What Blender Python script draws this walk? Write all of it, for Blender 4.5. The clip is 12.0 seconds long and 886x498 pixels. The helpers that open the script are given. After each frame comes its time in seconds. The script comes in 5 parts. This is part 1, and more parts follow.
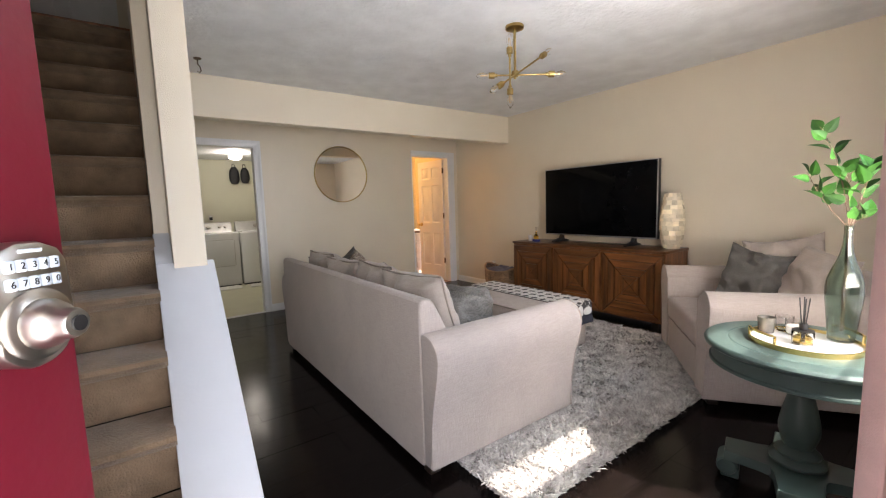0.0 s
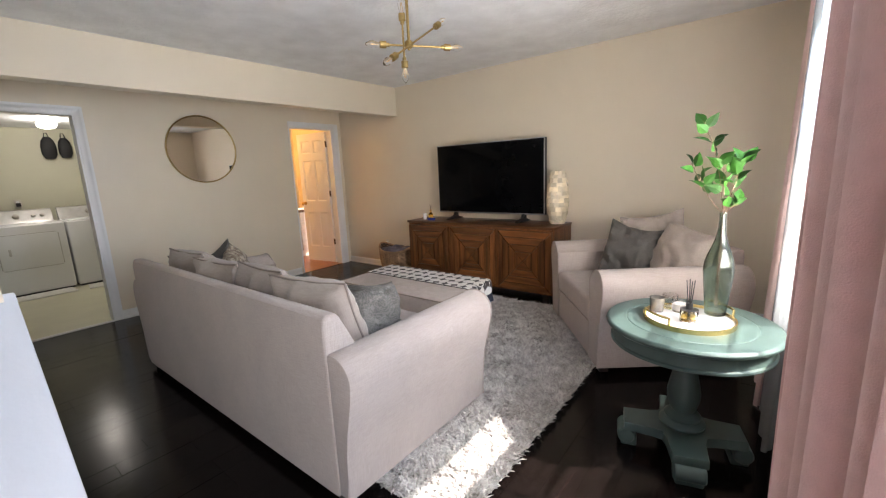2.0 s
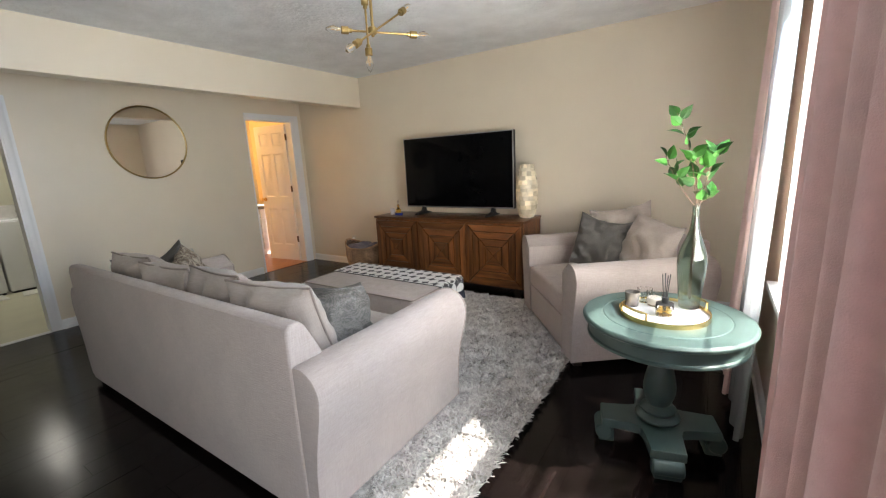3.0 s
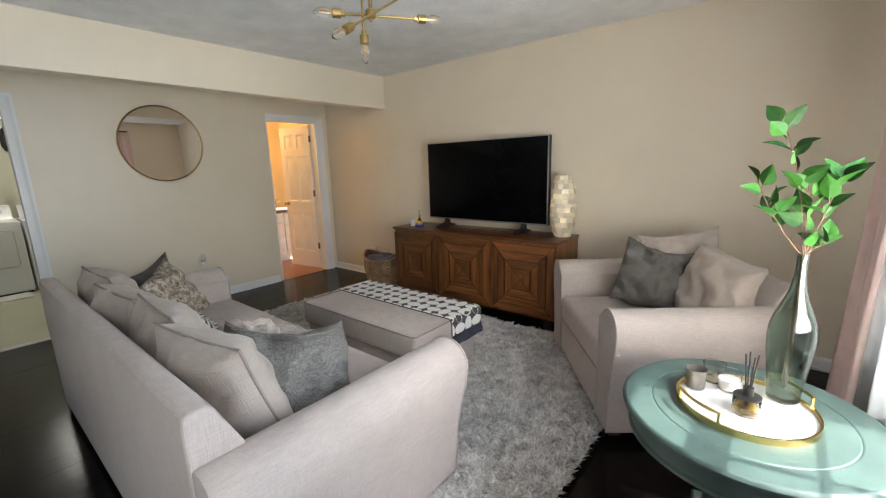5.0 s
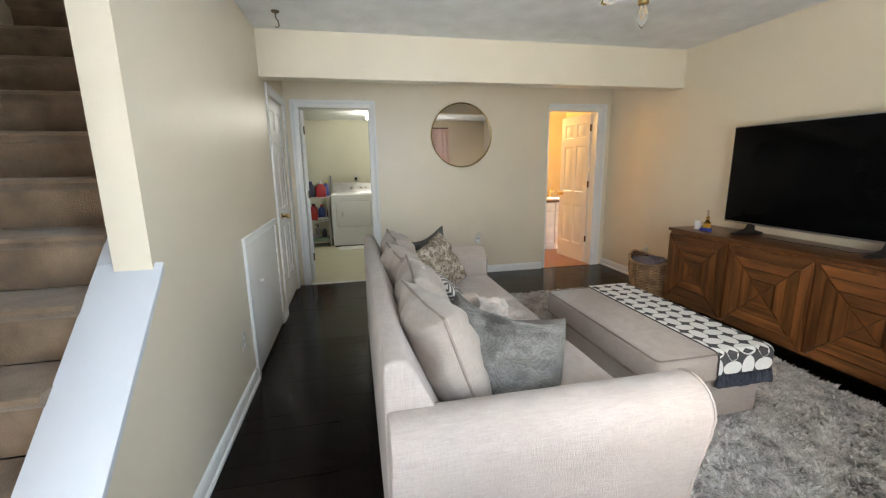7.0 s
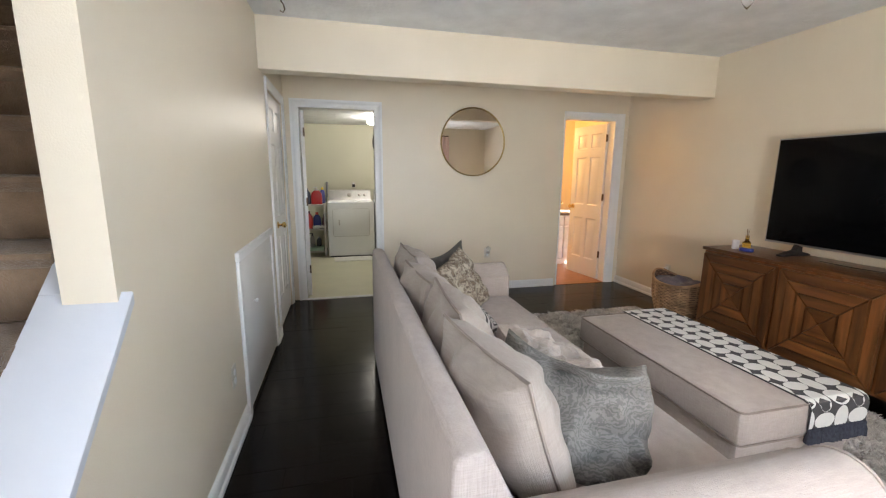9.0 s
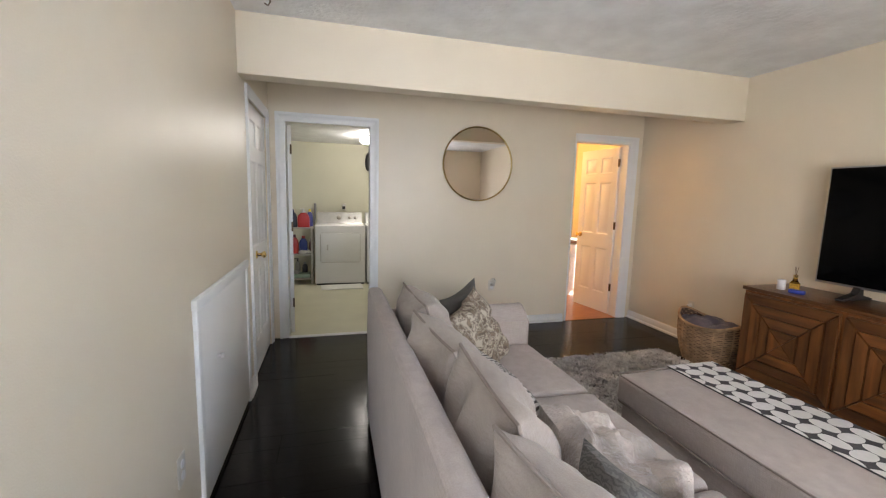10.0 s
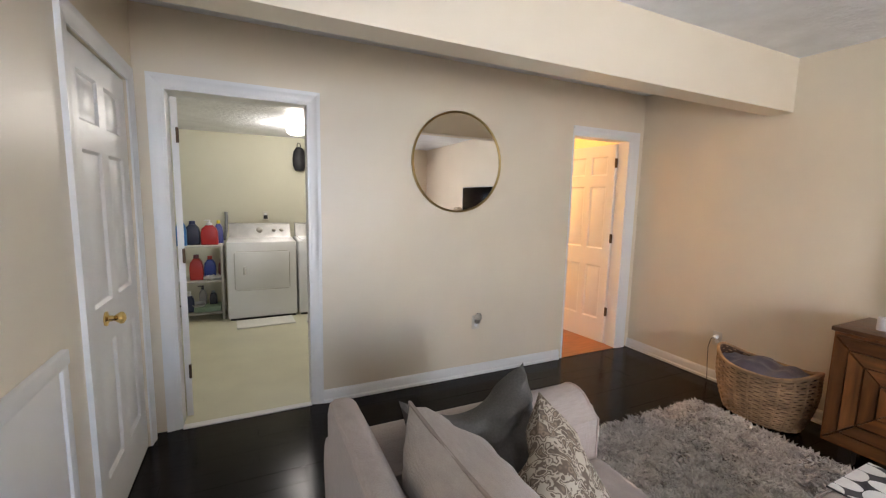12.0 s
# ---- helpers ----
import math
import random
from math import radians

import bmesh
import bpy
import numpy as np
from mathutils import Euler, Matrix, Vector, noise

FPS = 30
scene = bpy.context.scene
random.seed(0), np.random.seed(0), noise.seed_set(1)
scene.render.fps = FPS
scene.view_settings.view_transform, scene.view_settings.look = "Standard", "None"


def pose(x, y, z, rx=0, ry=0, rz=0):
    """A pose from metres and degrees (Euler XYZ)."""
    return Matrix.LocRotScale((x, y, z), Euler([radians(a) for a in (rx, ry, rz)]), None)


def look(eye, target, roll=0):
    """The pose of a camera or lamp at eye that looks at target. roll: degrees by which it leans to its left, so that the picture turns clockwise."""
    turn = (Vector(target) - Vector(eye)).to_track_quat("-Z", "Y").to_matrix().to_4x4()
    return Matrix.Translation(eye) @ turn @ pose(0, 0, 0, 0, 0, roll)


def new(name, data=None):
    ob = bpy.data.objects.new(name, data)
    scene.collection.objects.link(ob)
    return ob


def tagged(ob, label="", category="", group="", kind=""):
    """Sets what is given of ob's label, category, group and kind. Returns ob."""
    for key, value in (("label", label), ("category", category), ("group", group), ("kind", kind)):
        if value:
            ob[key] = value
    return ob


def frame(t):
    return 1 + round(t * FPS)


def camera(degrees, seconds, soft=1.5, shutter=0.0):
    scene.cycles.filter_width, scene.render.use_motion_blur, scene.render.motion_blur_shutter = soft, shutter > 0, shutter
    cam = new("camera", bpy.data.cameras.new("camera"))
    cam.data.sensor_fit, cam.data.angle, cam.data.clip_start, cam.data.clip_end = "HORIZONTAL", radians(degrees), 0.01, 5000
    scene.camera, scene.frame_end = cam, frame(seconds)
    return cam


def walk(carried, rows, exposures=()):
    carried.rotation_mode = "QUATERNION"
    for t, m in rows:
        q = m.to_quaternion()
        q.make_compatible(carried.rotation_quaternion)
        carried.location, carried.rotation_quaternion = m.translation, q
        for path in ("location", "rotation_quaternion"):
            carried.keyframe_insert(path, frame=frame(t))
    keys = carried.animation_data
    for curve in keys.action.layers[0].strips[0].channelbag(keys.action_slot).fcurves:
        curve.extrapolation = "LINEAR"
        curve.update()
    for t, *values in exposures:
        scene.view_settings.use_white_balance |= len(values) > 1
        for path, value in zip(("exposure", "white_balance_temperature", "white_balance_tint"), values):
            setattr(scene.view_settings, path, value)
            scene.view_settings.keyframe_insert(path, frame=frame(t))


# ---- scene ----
cam = camera(94.9, 12.0, 1.2)
PATH = [
    (0, (-0.152, 1.227, 1.26), (1.01, 2.841, 1.048), -1.8),
    (0.5, (-0.128, 1.301, 1.261), (1.081, 2.876, 1.02), -1.8),
    (1, (-0.099, 1.408, 1.282), (1.22, 2.886, 1.011), -2.2),
    (1.5, (-0.077, 1.462, 1.343), (1.361, 2.813, 1.015), -2.3),
    (2, (-0.062, 1.457, 1.368), (1.476, 2.678, 0.988), -2.6),
    (2.5, (-0.054, 1.493, 1.372), (1.569, 2.585, 0.952), -3.1),
    (4.5, (0.391, 1.634, 1.386), (2.013, 2.727, 0.969), -2.4),
    (5, (0.523, 1.668, 1.42), (2.034, 2.915, 1.018), -1.8),
    (5.5, (0.669, 1.7, 1.392), (1.974, 3.167, 1.01), -1.3),
    (6, (0.747, 1.713, 1.374), (1.757, 3.394, 0.981), -1.1),
    (6.5, (0.757, 1.704, 1.372), (1.426, 3.545, 0.97), -1.0),
    (7, (0.744, 1.679, 1.376), (1.152, 3.595, 0.973), -0.9),
    (9, (0.61, 2.079, 1.362), (1.073, 3.991, 1.003), 0.5),
    (9.5, (0.594, 2.322, 1.366), (1.087, 4.235, 1.057), 1.5),
    (10, (0.59, 2.572, 1.388), (1.114, 4.485, 1.132), 1.5),
    (10.5, (0.567, 2.873, 1.427), (1.174, 4.766, 1.211), 0.4),
    (11, (0.596, 3.183, 1.442), (1.285, 5.049, 1.23), -0.0),
    (11.5, (0.637, 3.482, 1.455), (1.386, 5.323, 1.228), 0.6),
    (12, (0.599, 3.785, 1.449), (1.45, 5.579, 1.204), 1.3),
]
walk(cam, [(t, look(eye, target, roll)) for t, eye, target, roll in PATH],
     exposures=[(0.0, 1.3, 6900, 17), (2.0, 1.40, 6700, 16), (2.5, 1.46, 6650, 14), (4.5, 1.3, 6450, 8), (5.5, 1.48, 6500, 10), (6.5, 1.6, 6600, 7), (9.0, 1.72, 6650, 13),
                (10.5, 1.78, 6550, 16), (12.0, 1.9, 6500, 17)])

# ---- world, sun, lamps ----
SUN_EL, SUN_AZ = 48.0, 12.0          # degrees; azimuth from -y towards +x
world = bpy.data.worlds.new("World")
scene.world = world
world.use_nodes = True
wn = world.node_tree.nodes
wl = world.node_tree.links
bg = wn["Background"]
sky = wn.new("ShaderNodeTexSky")
sky.sky_type = 'NISHITA'
sky.sun_disc = False
sky.sun_elevation = radians(SUN_EL)
sky.sun_rotation = radians(180 - SUN_AZ)
wl.new(sky.outputs[0], bg.inputs[0])
bg.inputs[1].default_value = 0.15

sun_data = bpy.data.lights.new("sun", 'SUN')
sun_data.energy = 5.0
sun_data.angle = radians(0.5)
sun_data.color = (1.0, 0.95, 0.87)
sun = new("sun", sun_data)
sun_dir = Vector((math.sin(radians(SUN_AZ)) * math.cos(radians(SUN_EL)), -math.cos(radians(SUN_AZ)) * math.cos(radians(SUN_EL)), math.sin(radians(SUN_EL))))
sun.matrix_world = look(Vector((0, 0, 6)) + sun_dir, (0, 0, 6))


def area_lamp(name, x, y, z, w, h, target, watts, color):
    d = bpy.data.lights.new(name, 'AREA')
    d.shape, d.size, d.size_y, d.energy, d.color = 'RECTANGLE', w, h, watts, color
    o = new(name, d)
    o.matrix_world = look((x, y, z), target)
    return o


def point_lamp(name, x, y, z, watts, color, radius=0.06):
    d = bpy.data.lights.new(name, 'POINT')
    d.energy, d.color, d.shadow_soft_size = watts, color, radius
    o = new(name, d)
    o.location = (x, y, z)
    return o


# daylight standing in the window's and the front door's openings
area_lamp("window_ground_light", 1.72, 0.90, 1.12, 1.15, 0.55, (2.5, 1.42, 1.72), 24, (1.0, 0.96, 0.90))
area_lamp("window_sky_light", 1.90, 0.92, 1.70, 1.1, 0.5, (1.15, 1.62, 1.45), 13, (0.62, 0.80, 1.0))
area_lamp("doorway_daylight", -0.28, 1.02, 1.1, 0.9, 1.95, (0.2, 2.6, 1.8), 14, (0.86, 0.93, 1.0))
point_lamp("laundry_bulb", 1.08, 8.62, 2.12, 6, (1.0, 0.97, 0.88), 0.07)
point_lamp("bathroom_bulb", 3.35, 8.1, 1.95, 14, (1.0, 0.56, 0.2), 0.06)

# ---- materials ----


def material(name, color, rough=0.6, metal=0.0, var=0.12, scale=8.0, bump=0.0, bscale=60.0, spec=0.5, color2=None, coat=0.0, stretch=(1, 1, 1), island=0.0, sheen=0.0, rvar=0.0):
    m = bpy.data.materials.new(name)
    m.use_nodes = True
    n, l = m.node_tree.nodes, m.node_tree.links
    b = n["Principled BSDF"]
    b.inputs["Roughness"].default_value = rough
    b.inputs["Metallic"].default_value = metal
    b.inputs["Specular IOR Level"].default_value = spec
    b.inputs["Coat Weight"].default_value = coat
    b.inputs["Coat Roughness"].default_value = 0.12
    b.inputs["Sheen Weight"].default_value = sheen
    tc = n.new("ShaderNodeTexCoord")
    mp = n.new("ShaderNodeMapping")
    mp.inputs["Scale"].default_value = stretch
    l.new(tc.outputs["Object"], mp.inputs[0])
    t1 = n.new("ShaderNodeTexNoise")
    t1.inputs["Scale"].default_value = scale
    t1.inputs["Detail"].default_value = 6
    l.new(mp.outputs[0], t1.inputs["Vector"])
    ramp = n.new("ShaderNodeValToRGB")
    c2 = color2 or tuple(min(1, c * (1 + var)) for c in color)
    c1 = tuple(c * (1 - var) for c in color)
    ramp.color_ramp.elements[0].position, ramp.color_ramp.elements[1].position = 0.3, 0.7
    ramp.color_ramp.elements[0].color = (*c1, 1)
    ramp.color_ramp.elements[1].color = (*c2, 1)
    l.new(t1.outputs[0], ramp.inputs[0])
    out = ramp.outputs[0]
    if island:
        info = n.new("ShaderNodeObjectInfo")
        hsv = n.new("ShaderNodeHueSaturation")
        mr = n.new("ShaderNodeMapRange")
        mr.inputs["To Min"].default_value, mr.inputs["To Max"].default_value = 1 - island, 1 + island
        l.new(info.outputs["Random"], mr.inputs[0])
        l.new(mr.outputs[0], hsv.inputs["Value"])
        l.new(out, hsv.inputs["Color"])
        out = hsv.outputs[0]
    l.new(out, b.inputs["Base Color"])
    if rvar:
        mr2 = n.new("ShaderNodeMapRange")
        mr2.inputs["To Min"].default_value, mr2.inputs["To Max"].default_value = max(0.02, rough - rvar), min(1, rough + rvar)
        l.new(t1.outputs[0], mr2.inputs[0])
        l.new(mr2.outputs[0], b.inputs["Roughness"])
    if bump:
        t2 = n.new("ShaderNodeTexNoise")
        t2.inputs["Scale"].default_value = bscale
        t2.inputs["Detail"].default_value = 4
        l.new(mp.outputs[0], t2.inputs["Vector"])
        bp = n.new("ShaderNodeBump")
        bp.inputs["Strength"].default_value = bump
        bp.inputs["Distance"].default_value = 0.01
        l.new(t2.outputs[0], bp.inputs["Height"])
        l.new(bp.outputs[0], b.inputs["Normal"])
    return m


def weave(name, color, var, thread=95.0):
    """Woven cloth: slubby threads along two directions over a faint cloudiness."""
    m = bpy.data.materials.new(name)
    m.use_nodes = True
    n, l = m.node_tree.nodes, m.node_tree.links
    b = n["Principled BSDF"]
    b.inputs["Roughness"].default_value = 0.92
    b.inputs["Specular IOR Level"].default_value = 0.2
    b.inputs["Sheen Weight"].default_value = 0.15
    tc = n.new("ShaderNodeTexCoord")
    outs = []
    for sx, sz, size, detail in ((0.22, 3.0, thread, 3), (3.0, 0.22, thread, 3), (1.0, 1.0, 4.5, 5)):
        mp = n.new("ShaderNodeMapping")
        mp.inputs["Scale"].default_value = (sx, sx, sz)
        l.new(tc.outputs["Object"], mp.inputs[0])
        t = n.new("ShaderNodeTexNoise")
        t.inputs["Scale"].default_value = size
        t.inputs["Detail"].default_value = detail
        l.new(mp.outputs[0], t.inputs["Vector"])
        outs.append(t.outputs[0])
    th = n.new("ShaderNodeMath")
    th.operation = 'ADD'
    l.new(outs[0], th.inputs[0])
    l.new(outs[1], th.inputs[1])
    al = n.new("ShaderNodeMath")
    al.operation = 'MULTIPLY_ADD'
    al.inputs[1].default_value = 0.7
    l.new(outs[2], al.inputs[0])
    l.new(th.outputs[0], al.inputs[2])
    ramp = n.new("ShaderNodeMapRange")
    ramp.inputs["From Min"].default_value, ramp.inputs["From Max"].default_value = 0.95, 1.75
    l.new(al.outputs[0], ramp.inputs[0])
    mix = n.new("ShaderNodeMix")
    mix.data_type = 'RGBA'
    mix.inputs[6].default_value = (*[c * (1 - var) for c in color], 1)
    mix.inputs[7].default_value = (*[c * (1 + var) for c in color], 1)
    l.new(ramp.outputs[0], mix.inputs[0])
    l.new(mix.outputs[2], b.inputs["Base Color"])
    bp = n.new("ShaderNodeBump")
    bp.inputs["Strength"].default_value = 0.35
    bp.inputs["Distance"].default_value = 0.004
    l.new(th.outputs[0], bp.inputs["Height"])
    l.new(bp.outputs[0], b.inputs["Normal"])
    return m


def glass(name, color=(1, 1, 1), rough=0.0, ior=1.45):
    m = bpy.data.materials.new(name)
    m.use_nodes = True
    b = m.node_tree.nodes["Principled BSDF"]
    b.inputs["Base Color"].default_value = (*color, 1)
    b.inputs["Transmission Weight"].default_value = 1
    b.inputs["Roughness"].default_value = rough
    b.inputs["IOR"].default_value = ior
    return m


def glow(name, color, strength):
    m = bpy.data.materials.new(name)
    m.use_nodes = True
    b = m.node_tree.nodes["Principled BSDF"]
    b.inputs["Base Color"].default_value = (*color, 1)
    b.inputs["Emission Color"].default_value = (*color, 1)
    b.inputs["Emission Strength"].default_value = strength
    return m


WALL = material("wall_paint", (0.755, 0.668, 0.53), 0.36, var=0.03, scale=1.5, bump=0.12, bscale=220, spec=0.5)
WALL_GREEN = material("laundry_wall_paint", (0.62, 0.60, 0.47), 0.6, var=0.03, scale=2, bump=0.12, bscale=200)
# yellow of the warm bathroom light is put into this colour
WALL_BATH = material("lamplit_bathroom_wall", (0.72, 0.62, 0.42), 0.6, var=0.04, scale=2, bump=0.1, bscale=200)
CEIL = material("ceiling_texture", (0.80, 0.82, 0.84), 0.5, var=0.08, scale=5, bump=0.8, bscale=26, spec=0.35, rvar=0.12)
TRIM = material("white_trim_paint", (0.80, 0.80, 0.79), 0.32, var=0.02, scale=3, bump=0.03, bscale=90)
DOORW = material("white_door_paint", (0.80, 0.79, 0.77), 0.38, var=0.02, scale=3, bump=0.08, bscale=70, stretch=(1, 1, 0.15))
# white paint with the blue-grey of skylight put into its colour
CAP = material("skylit_white_cap_paint", (0.62, 0.64, 0.68), 0.4, var=0.03, scale=4, bump=0.05, bscale=80)
FLOORW = material("dark_wood_plank", (0.0065, 0.0042, 0.0037), 0.15, var=0.5, scale=5, bump=0.05, bscale=25, spec=0.15, stretch=(0.5, 6, 6), island=0.22, rvar=0.05)
JOINT_SHADE = material("dark_joint_and_shade", (0.006, 0.005, 0.005), 0.6)
VINYL = material("cream_vinyl_floor", (0.62, 0.60, 0.45), 0.35, var=0.05, scale=3, bump=0.05, bscale=40)
BATHFLOOR = material("orange_wood_floor", (0.33, 0.13, 0.045), 0.3, var=0.25, scale=5, bump=0.05, stretch=(1, 8, 1))
CARPET = material("brown_stair_carpet", (0.26, 0.178, 0.115), 0.95, var=0.3, scale=9, bump=0.6, bscale=160, spec=0.1, sheen=0.3)
LINEN = weave("beige_linen", (0.41, 0.35, 0.315), 0.13)
SEAMC = material("taupe_piping", (0.27, 0.225, 0.195), 0.9, var=0.08, spec=0.2)
LEGW = material("dark_leg_wood", (0.03, 0.02, 0.015), 0.4)
REDP = material("red_door_paint", (0.125, 0.003, 0.014), 0.4, var=0.12, scale=3, bump=0.06, bscale=60)
NICKEL = material("satin_nickel", (0.47, 0.44, 0.395), 0.3, 1.0, var=0.05, scale=20)
BRASS = material("aged_brass", (0.42, 0.30, 0.12), 0.32, 1.0, var=0.15, scale=20)
BRIGHTBRASS = material("polished_brass", (0.72, 0.52, 0.2), 0.16, 1.0, var=0.05)
BRONZE = material("dark_bronze_hinge", (0.10, 0.065, 0.04), 0.4, 0.9)
WOODD = material("walnut_wood", (0.098, 0.034, 0.0105), 0.3, var=0.3, scale=2.1, bump=0.12, bscale=40, stretch=(12, 12, 1.2), color2=(0.235, 0.088, 0.025), island=0.42)
WOODH = material("walnut_wood_cross", (0.098, 0.034, 0.0105), 0.3, var=0.3, scale=2.1, bump=0.12, bscale=40, stretch=(12, 1.2, 12), color2=(0.235, 0.088, 0.025), island=0.42)
BLACKP = material("black_plastic", (0.012, 0.012, 0.013), 0.35)
SCREEN = material("dark_screen", (0.002, 0.0022, 0.0026), 0.12, var=0.05, spec=0.08)
SILVER = material("silver_bezel", (0.45, 0.45, 0.46), 0.35, 0.9)
AQUA = material("aqua_table_paint", (0.052, 0.084, 0.076), 0.42, var=0.16, scale=6, bump=0.05, bscale=50, spec=0.35)
SHELLM = material("capiz_shell", (0.76, 0.66, 0.48), 0.22, var=0.25, scale=9, island=0.25, bump=0.08, bscale=50)
CURTP = material("dusty_pink_curtain", (0.80, 0.60, 0.555), 0.85, var=0.06, scale=20, bump=0.2, bscale=300, spec=0.15, sheen=0.2)
cn, cl = CURTP.node_tree.nodes, CURTP.node_tree.links
ctr, cmx = cn.new("ShaderNodeBsdfTranslucent"), cn.new("ShaderNodeMixShader")
ctr.inputs[0].default_value = (0.62, 0.45, 0.42, 1)
cmx.inputs[0].default_value = 0.12
cl.new(cn["Principled BSDF"].outputs[0], cmx.inputs[1])
cl.new(ctr.outputs[0], cmx.inputs[2])
cl.new(cmx.outputs[0], cn["Material Output"].inputs[0])
WHITEAPP = material("white_enamel", (0.78, 0.79, 0.79), 0.25, var=0.015, scale=3)
GREYPANEL = material("grey_control_panel", (0.5, 0.49, 0.47), 0.3, 0.4)
MIRRORM = material("mirror_silver", (0.92, 0.92, 0.92), 0.01, 1.0, var=0.0)
PLATE = material("ivory_plate", (0.66, 0.62, 0.54), 0.4)

# ---- mesh helpers ----


def finish(bm, name, mat, smooth=True):
    me = bpy.data.meshes.new(name)
    bmesh.ops.recalc_face_normals(bm, faces=bm.faces[:])
    bm.to_mesh(me)
    bm.free()
    for mm in (mat if isinstance(mat, (list, tuple)) else [mat]):
        me.materials.append(mm)
    if smooth:
        for p in me.polygons:
            p.use_smooth = True
        me.set_sharp_from_angle(angle=radians(38))
    return me


def part(name, bm, mat, parent=None, label="", smooth=True):
    ob = new(name, finish(bm, name, mat, smooth))
    if parent is not None:
        ob.parent = parent
    if label:
        ob["label"] = label
    return ob


def thing(name, m, label, category, group="", kind=""):
    e = new(name)
    e.empty_display_size = 0.1
    e.matrix_world = m
    return tagged(e, label, category, group, kind)


def structure(name, bm, mat, label, category, smooth=True):
    return tagged(part(name, bm, mat, None, "", smooth), label, category, "", "structure")


def box(x0, y0, z0, x1, y1, z1, bevel=0.0, segs=2, bm=None):
    bm = bm or bmesh.new()
    vs = [bm.verts.new((x, y, z)) for x in (x0, x1) for y in (y0, y1) for z in (z0, z1)]
    fs = [bm.faces.new([vs[i] for i in q]) for q in ((0, 1, 3, 2), (4, 6, 7, 5), (0, 4, 5, 1), (2, 3, 7, 6), (0, 2, 6, 4), (1, 5, 7, 3))]
    if bevel:
        es = list({e for f in fs for e in f.edges})
        bmesh.ops.bevel(bm, geom=es, offset=bevel, segments=segs, affect='EDGES', profile=0.5)
    return bm


def lathe(profile, segs=32, bm=None, center=(0, 0, 0), axis='Z', ring_shape=False):
    bm = bm or bmesh.new()
    rings = []
    for r, z in profile:
        ring = []
        for i in range(segs):
            a = 2 * math.pi * i / segs
            p = (r * math.cos(a), r * math.sin(a), z)
            if axis == 'X':
                p = (p[2], p[0], p[1])
            elif axis == 'Y':
                p = (p[0], p[2], p[1])
            ring.append(bm.verts.new((p[0] + center[0], p[1] + center[1], p[2] + center[2])))
        rings.append(ring)
    for a, b in zip(rings, rings[1:]):
        for i in range(segs):
            bm.faces.new((a[i], a[(i + 1) % segs], b[(i + 1) % segs], b[i]))
    if ring_shape:
        for i in range(segs):
            bm.faces.new((rings[-1][i], rings[-1][(i + 1) % segs], rings[0][(i + 1) % segs], rings[0][i]))
        return bm
    for ring in (rings[0], rings[-1]):
        bm.faces.new(ring)
    return bm


def extrude(pts, a, b, axis='Y', bevel=0.0, segs=2, bm=None):
    """A closed outline, pushed from a to b along axis. Outline in the other two axes, in order."""
    bm = bm or bmesh.new()

    def at(p, d):
        return {'X': (d, p[0], p[1]), 'Y': (p[0], d, p[1]), 'Z': (p[0], p[1], d)}[axis]
    va = [bm.verts.new(at(p, a)) for p in pts]
    vb = [bm.verts.new(at(p, b)) for p in pts]
    fa, fb = bm.faces.new(va), bm.faces.new(vb)
    n = len(pts)
    for i in range(n):
        bm.faces.new((va[i], va[(i + 1) % n], vb[(i + 1) % n], vb[i]))
    if bevel:
        bmesh.ops.bevel(bm, geom=list(fa.edges) + list(fb.edges), offset=bevel, segments=segs, affect='EDGES', profile=0.5)
    return bm


def tube(points, r, segs=8, bm=None):
    """A round bar along points."""
    bm = bm or bmesh.new()
    pts = [Vector(p) for p in points]
    prev = None
    rings = []
    for i, p in enumerate(pts):
        d = (pts[min(i + 1, len(pts) - 1)] - pts[max(i - 1, 0)]).normalized()
        up = Vector((0, 0, 1)) if abs(d.z) < 0.9 else Vector((1, 0, 0))
        if prev is None:
            u = d.cross(up).normalized()
        else:
            u = (prev - d * prev.dot(d)).normalized()
        prev = u
        v = d.cross(u)
        rr = r[i] if isinstance(r, (list, tuple)) else r
        rings.append([bm.verts.new(p + rr * (math.cos(2 * math.pi * k / segs) * u + math.sin(2 * math.pi * k / segs) * v)) for k in range(segs)])
    for a, b in zip(rings, rings[1:]):
        for k in range(segs):
            bm.faces.new((a[k], a[(k + 1) % segs], b[(k + 1) % segs], b[k]))
    bm.faces.new(rings[0])
    bm.faces.new(rings[-1])
    return bm


